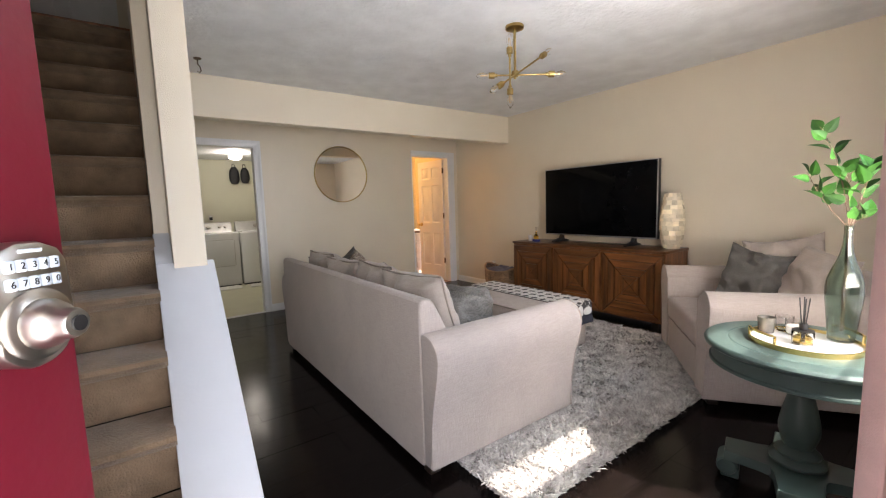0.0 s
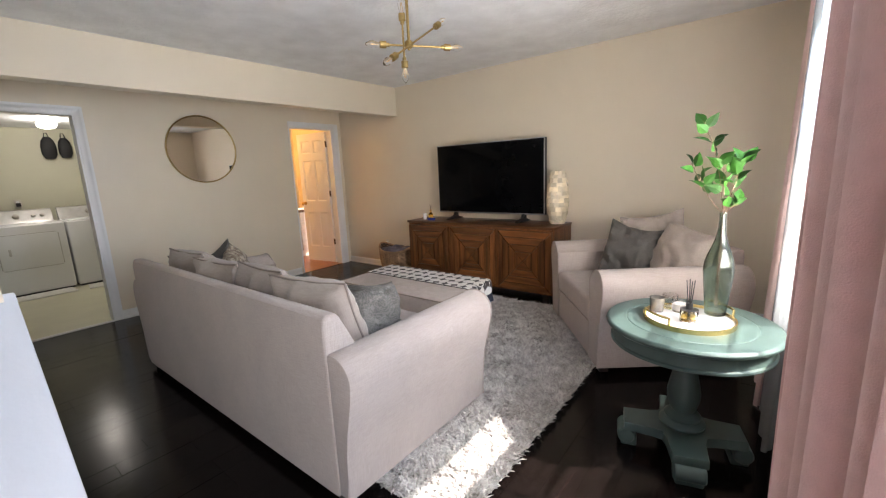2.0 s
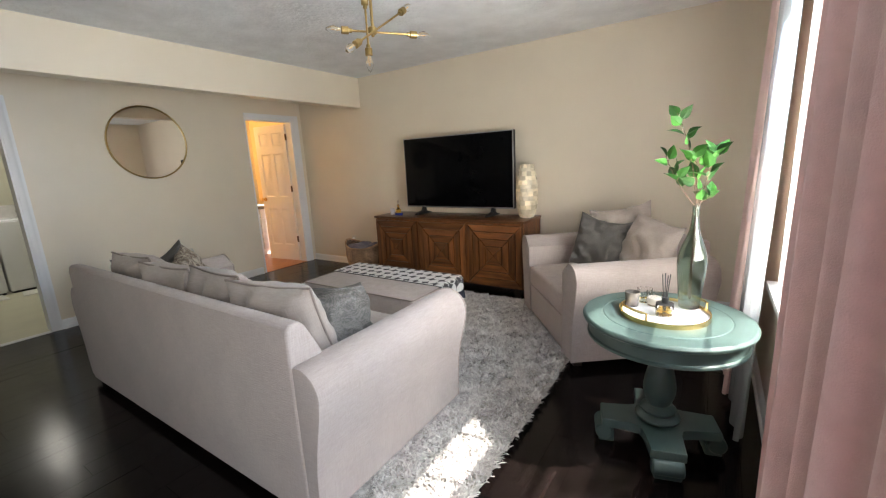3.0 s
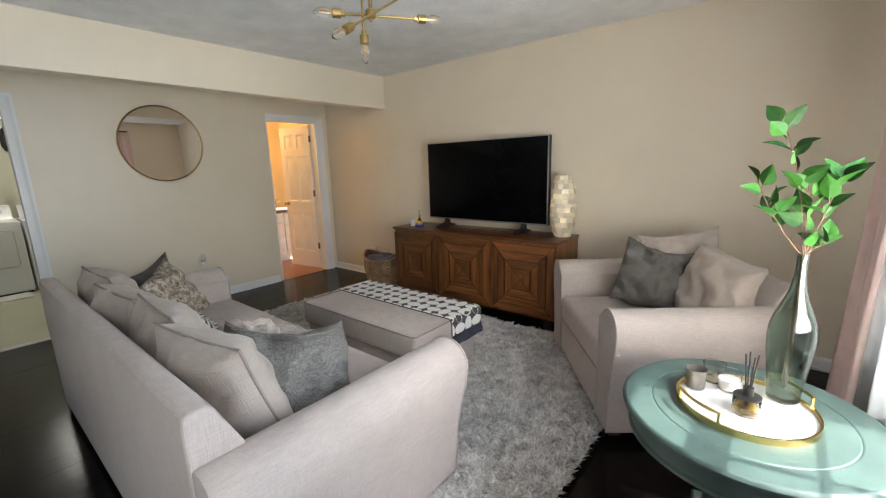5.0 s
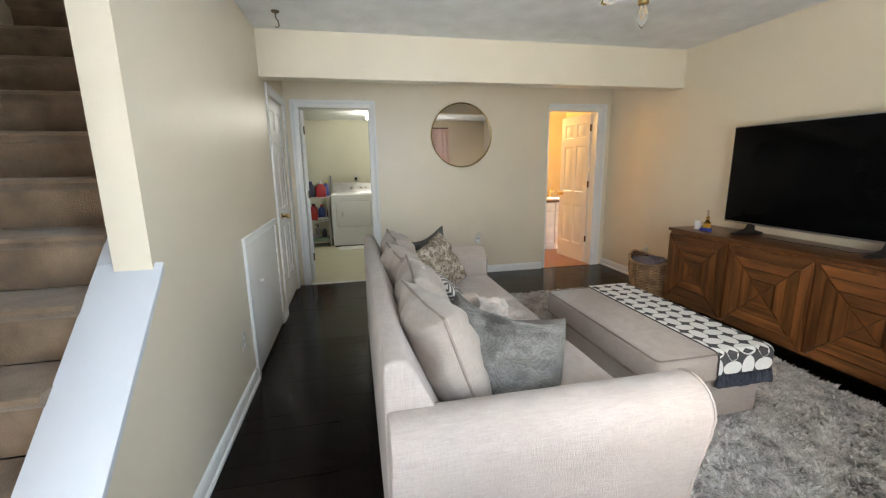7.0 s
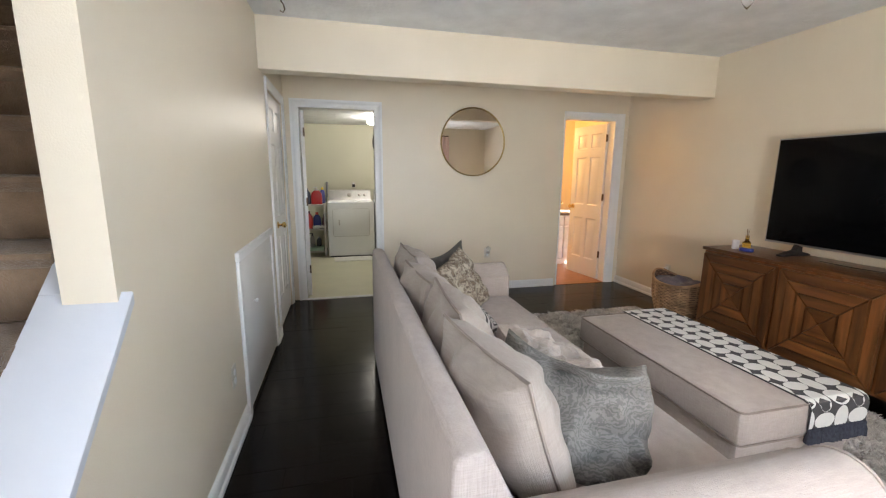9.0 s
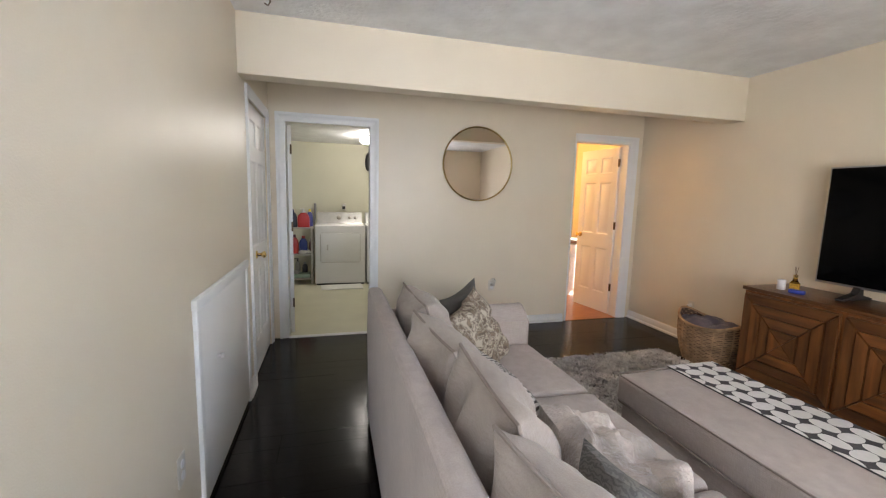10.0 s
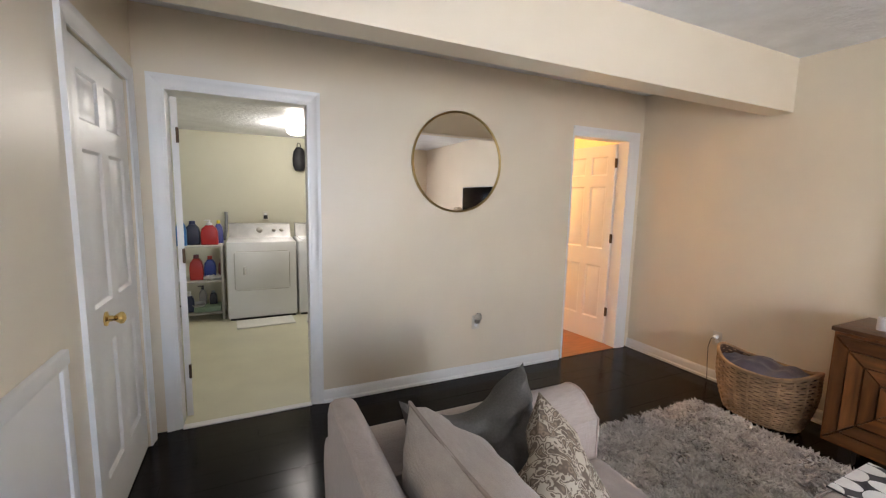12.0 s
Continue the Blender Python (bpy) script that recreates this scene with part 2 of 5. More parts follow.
def pillow(w, h, t, pinch=0.10, n=22, seed=0, wrinkle=0.012, fold=0.0, full=0.55, sag=0.0):
    """A stuffed cushion in the x-z plane, thick along y, with pulled-in sides and pointed corners."""
    bm = bmesh.new()
    rows = {}
    for side in (1, -1):
        for i in range(n + 1):
            for j in range(n + 1):
                u, v = 2 * i / n - 1, 2 * j / n - 1
                edge = i in (0, n) or j in (0, n)
                if edge and side == -1:
                    rows[side, i, j] = rows[1, i, j]
                    continue
                x = u * w / 2 * (1 - pinch * (1 - v * v) * abs(u) ** 3)
                z = v * h / 2 * (1 - pinch * (1 - u * u) * abs(v) ** 3)
                d = max(0.0, (1 - abs(u) ** 2.6)) ** full * max(0.0, (1 - abs(v) ** 2.6)) ** full
                y = side * t / 2 * d
                k = noise.noise(Vector((u * 1.7 + seed, v * 1.7, side * 2.0)))
                k2 = noise.noise(Vector((u * 4 + seed, v * 4, side * 5.0)))
                y += (k * wrinkle * 1.6 + k2 * wrinkle * 0.7) * d ** 0.3
                y += fold * (u * u - 0.3) * 0.6
                rows[side, i, j] = bm.verts.new((x, y, z + 0.5 * k * wrinkle - sag * h * (1 - u * u) * max(0.0, v)))
        for i in range(n):
            for j in range(n):
                bm.faces.new((rows[side, i, j], rows[side, i + 1, j], rows[side, i + 1, j + 1], rows[side, i, j + 1]))
    return bm


# ---- the room's shell ----
XL, XR, YF, YB, ZC, ZB = 0.04, 4.04, 1.23, 6.60, 2.46, 2.10


def wall_with_openings(name, axis, face, thick, a0, a1, z0, z1, holes, mat, label):
    """A wall whose face lies at 'face', thick away from it, along axis from a0 to a1, with holes (a, b, za, zb) cut through."""
    bm = bmesh.new()
    cuts = sorted({a0, a1, *[h[0] for h in holes], *[h[1] for h in holes]})
    zs = sorted({z0, z1, *[h[2] for h in holes], *[h[3] for h in holes]})
    zs = [z for z in zs if z0 <= z <= z1]
    f0, f1 = sorted((face, face + thick))

    def solid(i, k):
        if not (0 <= i < len(cuts) - 1 and 0 <= k < len(zs) - 1):
            return False
        a, z = (cuts[i] + cuts[i + 1]) / 2, (zs[k] + zs[k + 1]) / 2
        return not any(h[0] < a < h[1] and h[2] < z < h[3] for h in holes)

    def quad(*ps):
        bm.faces.new([bm.verts.new(p) for p in ps])

    def P(a, f, z):
        return (a, f, z) if axis == 'X' else (f, a, z)
    for i in range(len(cuts) - 1):
        for k in range(len(zs) - 1):
            if not solid(i, k):
                continue
            a, b, za, zb = cuts[i], cuts[i + 1], zs[k], zs[k + 1]
            for f in (f0, f1):
                quad(P(a, f, za), P(b, f, za), P(b, f, zb), P(a, f, zb))
            for di, aa in ((-1, a), (1, b)):
                if not solid(i + di, k):
                    quad(P(aa, f0, za), P(aa, f1, za), P(aa, f1, zb), P(aa, f0, zb))
            for dk, zz in ((-1, za), (1, zb)):
                if not solid(i, k + dk):
                    quad(P(a, f0, zz), P(b, f0, zz), P(b, f1, zz), P(a, f1, zz))
    bmesh.ops.remove_doubles(bm, verts=bm.verts[:], dist=0.0005)
    return structure(name, bm, mat, label, "wall", smooth=False)


LAU = (0.165, 0.96, 0.0, 2.04)        # laundry doorway
BATH = (3.165, 3.87, 0.0, 2.04)       # bathroom doorway
WIN = (1.13, 2.50, 0.70, 1.99)        # front window
FDOOR = (-0.80, 0.20, 0.0, 2.05)      # front doorway
CLOSET = (5.675, 6.46, 0.0, 2.02)      # closet door, in the stair wall
wall_with_openings("wall_north", 'X', YB, 0.12, -1.2, 4.16, 0, 2.5, [LAU, BATH], WALL, "beige painted wall with two doorways and a mirror")
wall_with_openings("wall_east", 'Y', XR, 0.12, YF - 0.14, YB, 0, 2.5, [], WALL, "smooth beige painted wall behind the television")
wall_with_openings("wall_south", 'X', YF, -0.14, -1.2, XR, 0, 5.2, [WIN, FDOOR], WALL, "beige front wall with a window and the entrance")
wall_with_openings("wall_stairs", 'Y', XL, -0.12, 3.24, YB, 0, 4.9, [CLOSET], WALL, "beige partition wall beside the carpeted stairs")
structure("beam", box(XL, 5.40, ZB, XR, 5.55, ZC + 0.02), WALL, "boxed-in ceiling beam painted cream beige", "beam", False)
structure("ceiling", box(XL, YF, ZC, XR, YB, ZC + 0.1), CEIL, "white stippled ceiling with swirled texture", "ceiling", False)

# stairwell shell
structure("wall_header", box(XL - 0.12, YF, ZC, XL, 3.24, 4.9), WALL, "beige wall above the stair opening", "wall", False)
structure("wall_stairwell", box(-1.2, YF, 0, -1.08, YB, 4.9), WALL, "beige painted wall along the stairs", "wall", False)
structure("wall_upper", box(-1.08, 6.05, 2.3, XL - 0.12, 6.17, 4.9), WALL, "beige wall at the head of the stairs", "wall", False)
structure("ceiling_stairwell", box(-1.2, YF - 0.14, 4.9, XL, YB, 5.0), CEIL, "white ceiling above the stairs", "ceiling", False)
structure("subfloor", box(-1.2, YF - 0.14, -0.12, XR + 0.12, YB, -0.012), JOINT_SHADE, "dark joints beneath the wooden floor", "floor", False)

# ---- stairs ----
RISE, RUN, STEPS, Y0 = 0.193, 0.211, 13, 2.275
SX0, SX1 = -1.075, -0.138
stairs = thing("staircase", pose(0, 0, 0), "steep staircase covered in worn brown carpet", "staircase", kind="structure")
for k in range(1, STEPS + 1):
    zt, yn = k * RISE, Y0 + (k - 1) * RUN
    back = yn + RUN + 0.02 if k < STEPS else 6.05
    pts = [(yn + 0.03, zt - RISE), (yn + 0.026, zt - 0.05), (yn + 0.004, zt - 0.036), (yn - 0.006, zt - 0.02), (yn - 0.001, zt - 0.006), (yn + 0.014, zt), (back, zt), (back, zt - RISE)]
    part("step", extrude(pts, SX0, SX1, 'X'), CARPET, stairs)
part("landing_edge", box(SX0, Y0 + 12 * RUN - 0.012, STEPS * RISE - 0.006, SX1, Y0 + 12 * RUN + 0.05, STEPS * RISE + 0.008, 0.006), WOODH, stairs, "worn wooden landing edge")

# sloping knee wall with its white cap
SL = 0.95
zc = lambda y: 1.045 + SL * (y - 3.25)
yb0 = 3.25 - 1.045 / SL + 0.06
structure("wall_knee", extrude([(yb0, 0), (3.24, 0), (3.24, zc(3.24) - 0.03), (yb0, zc(yb0) - 0.03)], XL - 0.176, XL, 'X'), WALL, "low sloping half wall beside the stairs", "wall", False)
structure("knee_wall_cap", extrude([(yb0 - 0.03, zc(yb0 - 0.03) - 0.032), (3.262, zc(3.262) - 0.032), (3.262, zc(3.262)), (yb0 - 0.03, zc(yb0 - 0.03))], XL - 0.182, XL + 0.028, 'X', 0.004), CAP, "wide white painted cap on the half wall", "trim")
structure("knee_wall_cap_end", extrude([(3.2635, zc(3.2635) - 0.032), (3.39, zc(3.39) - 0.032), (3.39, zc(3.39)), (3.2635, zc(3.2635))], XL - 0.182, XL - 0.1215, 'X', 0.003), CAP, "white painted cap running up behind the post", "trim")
structure("wall_stairs_lining", box(XL - 0.176, 3.392, 0, XL - 0.121, 6.05, 4.9), WALL, "beige lining of the partition wall along the stairs", "wall", False)
structure("stringer_outer", extrude([(2.05, 0.0), (4.82, 2.53), (4.82, 2.74), (2.05, 0.2)], -1.079, -1.066, 'X'), TRIM, "white skirt board along the stairs", "trim", False)


def panel_door(w, h, t, mat, knob_side=1, knob=True, hinges=True, knob_mat=None, name_parent=None):
    """A six-panel door leaf in the x-z plane: hinged at x=0, thick along y about 0. Panels are sunk on both faces."""
    bm = bmesh.new()
    sw, mw = 0.105 * w / 0.76, 0.09 * w / 0.76
    pw = (w - 2 * sw - mw) / 2
    xs = [(sw, sw + pw), (sw + pw + mw, w - sw)]
    k = h / 2.03
    zs = [(0.24 * k, 0.80 * k), (0.98 * k, 1.62 * k), (1.73 * k, 1.92 * k)]
    xc = sorted({0, w, *[a for p in xs for a in p]})
    zcuts = sorted({0, h, *[a for p in zs for a in p]})
    for sgn in (1, -1):
        y = sgn * t / 2
        for i in range(len(xc) - 1):
            for j in range(len(zcuts) - 1):
                a, b, c, d = xc[i], xc[i + 1], zcuts[j], zcuts[j + 1]
                hole = any(abs(a - p[0]) < 1e-6 for p in xs) and any(abs(c - q[0]) < 1e-6 for q in zs)
                ring = [(a, c), (b, c), (b, d), (a, d)]
                if not hole:
                    bm.faces.new([bm.verts.new((x, y, z)) for x, z in ring])
                    continue
                prof = [(0, 0), (0.012, 0.011), (0.022, 0.011), (0.04, 0.003)]
                loops = []
                for ins, dep in prof:
                    loops.append([bm.verts.new((x, y - sgn * dep, z)) for x, z in ((a + ins, c + ins), (b - ins, c + ins), (b - ins, d - ins), (a + ins, d - ins))])
                for l0, l1 in zip(loops, loops[1:]):
                    for q in range(4):
                        bm.faces.new((l0[q], l0[(q + 1) % 4], l1[(q + 1) % 4], l1[q]))
                bm.faces.new(loops[-1])
    for ring in ([(0, 0), (0, h)], [(w, 0), (w, h)]):
        (x0, z0), (x1, z1) = ring
        bm.faces.new([bm.verts.new(p) for p in ((x0, -t / 2, z0), (x0, t / 2, z0), (x1, t / 2, z1), (x1, -t / 2, z1))])
    for z in (0, h):
        bm.faces.new([bm.verts.new(p) for p in ((0, -t / 2, z), (w, -t / 2, z), (w, t / 2, z), (0, t / 2, z))])
    bmesh.ops.remove_doubles(bm, verts=bm.verts[:], dist=0.0003)
    return bm


def round_knob(parent, x, z, t, mat, side=1):
    for sgn in ((1, -1) if side == 0 else (side,)):
        prof = [(0.0, 0), (0.031, 0), (0.031, 0.006), (0.014, 0.012), (0.011, 0.03), (0.018, 0.04), (0.026, 0.052), (0.025, 0.062), (0.012, 0.07), (0.0005, 0.071)]
        part("door_knob", lathe([(max(r, 0.0005), sgn * (t / 2 + d)) for r, d in prof], 20, center=(x, 0, z), axis='Y'), mat, parent, "shiny brass knob")


def hinge(parent, z, t, x=0.0, y=0.0):
    bm = lathe([(0.0085, -0.045), (0.0085, 0.045)], 10, center=(x, y, z))
    box(x - 0.02, y - 0.003, z - 0.044, x + 0.02, y + 0.003, z + 0.044, bm=bm)
    part("hinge", bm, BRONZE, parent)


def casing(name, axis, face, out, a0, a1, h, w=0.065, d=0.018, left=True, label="white painted door casing", right=True, wr=1.0):
    """Door trim around an opening from a0 to a1 of height h, on a wall face, standing 'out' (+1 or -1) proud."""
    e = thing(name, pose(0, 0, 0), label, "door casing", kind="structure")
    prof = lambda s: [(0, 0), (w, 0), (w, d), (w * 0.72, d), (w * 0.62, d * 0.75), (w * 0.2, d * 0.55), (0.0, d * 0.5)]

    def bar(kind, f):
        bm = bmesh.new()
        rows = []
        for u, v in prof(1):
            rows.append([bm.verts.new(p) for p in f(u, v)])
        n = len(rows)
        for i in range(n):
            bm.faces.new((rows[i][0], rows[(i + 1) % n][0], rows[(i + 1) % n][1], rows[i][1]))
        bm.faces.new([r[0] for r in rows])
        bm.faces.new([r[1] for r in rows])
        part(kind, bm, TRIM, e)

    def P(a, v, z):
        q = face + out * v
        return (a, q, z) if axis == 'X' else (q, a, z)
    if left:
        bar("casing_side", lambda u, v: (P(a0 - u, v, 0), P(a0 - u, v, h + u)))
    if right:
        bar("casing_side", lambda u, v: (P(a1 + u * wr, v, 0), P(a1 + u * wr, v, h + u)))
    bar("casing_head", lambda u, v: (P(a0 - u * left, v, h + u), P(a1 + u * right * wr, v, h + u)))
    return e


casing("laundry_casing", 'X', YB, -1, LAU[0], LAU[1], LAU[3])
casing("bathroom_casing", 'X', YB, -1, BATH[0], BATH[1], BATH[3], left=False, w=0.068, wr=1.55)
casing("closet_casing", 'Y', XL, 1, CLOSET[0], CLOSET[1], CLOSET[3], w=0.075)


def jamb(name, x0, x1, h):
    e = thing(name, pose(0, 0, 0), "white painted door jamb", "door jamb", kind="structure")
    for xa, xb in ((x0 - 0.001, x0 + 0.016), (x1 - 0.016, x1 + 0.001)):
        part("jamb_side", box(xa, YB - 0.004, 0, xb, YB + 0.124, h), TRIM, e)
    part("jamb_head", box(x0 + 0.016, YB - 0.004, h - 0.016, x1 - 0.016, YB + 0.124, h + 0.001), TRIM, e)
    return e


jamb("laundry_jamb", LAU[0], LAU[1], LAU[3])
jamb("bathroom_jamb", BATH[0], BATH[1], BATH[3])

# bathroom door, swung into the bathroom, hinged by the east jamb
door = thing("door_1", pose(BATH[1] - 0.018, YB + 0.13, 0.012, 0, 0, 97), "white six-panel door standing open, lit orange", "door", kind="structure")
part("door_leaf", panel_door(0.62, 2.0, 0.035, DOORW), DOORW, door)
round_knob(door, 0.56, 0.93, 0.035, BRIGHTBRASS, 0)
for z in (1.82, 1.08, 0.33):
    hinge(door, z, 0.035, 0.0, 0.012)

# closet door, shut
door = thing("door_2", pose(XL - 0.028, CLOSET[1] - 0.012, 0.012, 0, 0, -90), "closed white six-panel closet door", "door", kind="structure")
part("door_leaf", panel_door(CLOSET[1] - CLOSET[0] - 0.024, 2.0, 0.035, DOORW), DOORW, door)
round_knob(door, 0.545, 0.90, 0.035, BRIGHTBRASS, 1)
# near-black sheet stands for the shade behind the shut door
part("shadow_backing", box(0, -0.06, 0, 0.74, -0.05, 2.0), JOINT_SHADE, door)

# laundry door, swung wide into the laundry against its west wall
door = thing("door_3", pose(LAU[0] + 0.04, YB + 0.13, 0.012, 0, 0, 97.5), "white laundry door folded back against the wall", "door", kind="structure")
part("door_leaf", panel_door(0.76, 2.0, 0.035, DOORW), DOORW, door)
for z in (1.78, 1.05, 0.3):
    hinge(door, z, 0.035, 0.0, -0.012)

# low access panel in the stair wall
panel = thing("access_panel", pose(XL, 0, 0), "small white access door with a little knob in a white frame", "access panel", kind="structure")
PY0, PY1, PZ = 4.365, 5.41, 0.95
part("door_leaf", box(0.001, PY0 + 0.05, 0.03, 0.012, PY1 - 0.05, PZ - 0.055, 0.002), DOORW, panel)
part("frame_head", box(0.0005, PY0 - 0.006, PZ - 0.05, 0.024, PY1 + 0.006, PZ, 0.006), TRIM, panel)
part("frame_side", box(0.0005, PY0, 0.0, 0.02, PY0 + 0.045, PZ - 0.05, 0.005), TRIM, panel)
part("frame_side", box(0.0005, PY1 - 0.045, 0.0, 0.02, PY1, PZ - 0.05, 0.005), TRIM, panel)
part("panel_knob", lathe([(0.006, 0.012), (0.006, 0.024), (0.014, 0.03), (0.013, 0.038), (0.001, 0.042)], 14, center=(0, 4.665, 0.60), axis='X'), TRIM, panel)


def baseboard(name, axis, face, out, a0, a1):
    prof = [(0, 0), (0.024, 0), (0.024, 0.018), (0.014, 0.026), (0.014, 0.07), (0.008, 0.082), (0, 0.09)]
    pts = [(face + out * u, z) for u, z in prof]
    bm = extrude(pts, a0, a1, 'Y') if axis == 'Y' else extrude(pts, a0, a1, 'X')
    return structure(name, bm, TRIM, "white moulded baseboard", "baseboard")


baseboard("baseboard", 'X', YB, -1, LAU[1] + 0.066, BATH[0] - 0.03)
baseboard("baseboard", 'Y', XR, -1, YF, YB)
baseboard("baseboard", 'Y', XL, 1, 2.3, PY0)
baseboard("baseboard", 'Y', XL, 1, PY1, CLOSET[0] - 0.075)
baseboard("baseboard", 'X', YF, 1, 0.28, XR)

# ---- laundry ----
LY, LZ = 9.75, 2.22
structure("floor_laundry", box(-1.0, YB, -0.1, 2.3, LY, 0.004), VINYL, "cream vinyl laundry floor", "floor", False)
structure("laundry_threshold", box(LAU[0] + 0.016, YB - 0.02, -0.002, LAU[1] - 0.016, YB + 0.03, 0.01, 0.004), TRIM, "scuffed white threshold strip", "trim")
structure("wall_laundry_back", box(-1.0, LY, 0, 2.3, LY + 0.1, 2.5), WALL_GREEN, "pale green-beige laundry wall", "wall", False)
structure("wall_laundry_west", box(-1.1, YB + 0.12, 0, -1.0, LY + 0.1, 2.5), WALL_GREEN, "pale laundry side wall", "wall", False)
structure("wall_laundry_east", box(2.3, YB + 0.12, 0, 2.4, LY + 0.1, 2.5), WALL_GREEN, "pale wall between laundry and bathroom", "wall", False)
structure("ceiling_laundry", box(-1.0, YB + 0.12, LZ, 2.3, LY, 2.4), CEIL, "textured white laundry ceiling", "ceiling", False)

# ---- bathroom ----
structure("floor_bathroom", box(2.4, YB, -0.1, 4.5, 8.6, 0.004), BATHFLOOR, "orange wood-look bathroom floor", "floor", False)
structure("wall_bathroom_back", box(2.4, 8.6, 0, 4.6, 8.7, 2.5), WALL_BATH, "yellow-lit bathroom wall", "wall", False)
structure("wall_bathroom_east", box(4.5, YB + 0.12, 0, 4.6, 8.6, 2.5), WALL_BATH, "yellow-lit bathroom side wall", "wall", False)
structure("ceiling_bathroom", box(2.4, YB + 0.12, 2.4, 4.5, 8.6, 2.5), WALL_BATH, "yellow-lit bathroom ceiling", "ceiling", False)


# ---- sofa and loveseat ----
def roll_outline(y_in, y_out, z0, z_top, r, sgn):
    """Cross-section of a flared, rolled arm: y across (out is sgn), z up."""
    pts = [(y_in, z0), (y_in, z_top - r * 0.75)]
    c = (y_out - sgn * (r - 0.07), z_top - r)
    for i in range(0, 12):
        a = radians(150 - i * 15)
        pts.append((c[0] + sgn * r * math.cos(a), c[1] + r * math.sin(a)))
    h = c[1] - z0
    for k, o in ((0.88, 0.062), (0.74, 0.044), (0.58, 0.024), (0.4, 0.009), (0.2, 0.002), (0.0, 0.0)):
        pts.append((y_out + sgn * o, z0 + h * k))
    return pts


def settee(name, m, width, depth, seats, label, category, back_z=0.84, arm_z=0.69):
    """Local axes: x from the back (0) to the front (depth), y along the width, z up."""
    e = thing(name, m, label, category)
    z0 = 0.055
    part("base", box(0.02, 0.02, z0, depth - 0.05, width - 0.02, 0.30, 0.02), LINEN, e)
    # leaning back with a slightly domed top
    part("backrest", extrude([(0.0, z0), (0.24, z0), (0.255, 0.44), (0.15, 0.68), (0.085, back_z - 0.02), (0.07, back_z - 0.004), (0.05, back_z), (0.022, back_z), (0.006, back_z - 0.012), (0.0, back_z - 0.04)], 0.055, width - 0.055, 'Y', 0.014, 3), LINEN, e)
    for sgn, yo in ((-1, 0.0), (1, width)):
        yi = yo - sgn * 0.17
        part("arm", extrude(roll_outline(yi, yo, z0, arm_z, 0.105, sgn), 0.007, depth, 'X', 0.012, 2), LINEN, e)
        out = roll_outline(yi, yo, z0, arm_z, 0.105, sgn)
        pts = [(depth - 0.004, p[0], p[1]) for p in out]
        part("arm_piping", tube(pts, 0.0045, 6), LINEN, e)
    sw = (width - 0.34) / seats
    for i in range(seats):
        y0 = 0.17 + i * sw
        bm = box(0.19, y0 + 0.003, 0.30, depth + 0.0, y0 + sw - 0.003, 0.47, 0.035, 4)
        bmesh.ops.subdivide_edges(bm, edges=[ed for ed in bm.edges if ed.calc_length() > 0.2], cuts=6, use_grid_fill=True)
        for v in bm.verts:
            if v.co.z > 0.45:
                u, w = (v.co.x - 0.19) / (depth - 0.19) * 2 - 1, (v.co.y - y0) / sw * 2 - 1
                v.co.z += 0.018 * (1 - u * u) * (1 - w * w) + 0.004 * noise.noise(v.co * 5)
        part("seat_cushion", bm, LINEN, e)
    part("front_rail", box(depth - 0.052, 0.171, z0, depth - 0.012, width - 0.171, 0.298, 0.012), LINEN, e)
    for x in (0.06, depth - 0.07):
        for y in (0.08, width - 0.08):
            part("leg", box(x - 0.03, y - 0.03, 0.0, x + 0.03, y + 0.03, z0 + 0.01, 0.004), LEGW, e)
    return e


SOFA_X, SOFA_Y, SOFA_W, SOFA_D = 0.79, 2.68, 2.36, 1.015
settee("sofa", pose(SOFA_X, SOFA_Y, 0), SOFA_W, SOFA_D, 3, "long beige linen sofa with rolled arms and loose cushions", "sofa")
# the loveseat stands across the corner: its front runs from (2.45, 2.22) to the north-east
CH_A = 37.0
ux, uy = math.cos(radians(CH_A)), math.sin(radians(CH_A))
CH_D, CH_W = 0.93, 1.14
cx0, cy0 = 2.455 + CH_D * uy, 2.225 - CH_D * ux
# local x must point to the front (-uy, ux); local y then runs towards (-ux, -uy)
chair_m = pose(cx0 + CH_W * ux, cy0 + CH_W * uy, 0, 0, 0, CH_A + 90)
settee("loveseat", chair_m, CH_W, CH_D, 1, "wide beige linen armchair with rolled arms, angled across the corner", "armchair", 0.80, 0.705)

# ---- ottoman ----
ott = thing("ottoman", pose(2.13, 3.235, 0), "long beige linen storage ottoman on the shag rug", "ottoman")
part("base", box(0.025, 0.025, 0.05, 0.655, 1.155, 0.27, 0.015), LINEN, ott)
part("cushion_top", box(0, 0, 0.27, 0.68, 1.18, 0.43, 0.03, 4), LINEN, ott)
for zz in (0.278, 0.425):
    ring = [(0.034 + (0.612 if q in (1, 2) else 0) + 0.03 * math.cos(radians(180 + 90 * q + k * 22.5)), 0.034 + (1.112 if q in (2, 3) else 0) + 0.03 * math.sin(radians(180 + 90 * q + k * 22.5)), zz) for q in range(4) for k in range(5)]
    part("piping", tube(ring + ring[:1], 0.0045, 6), SEAMC, ott, "taupe piped seam")
for x in (0.07, 0.61):
    for y in (0.07, 1.11):
        part("leg", box(x - 0.025, y - 0.025, 0, x + 0.025, y + 0.025, 0.052), LEGW, ott)

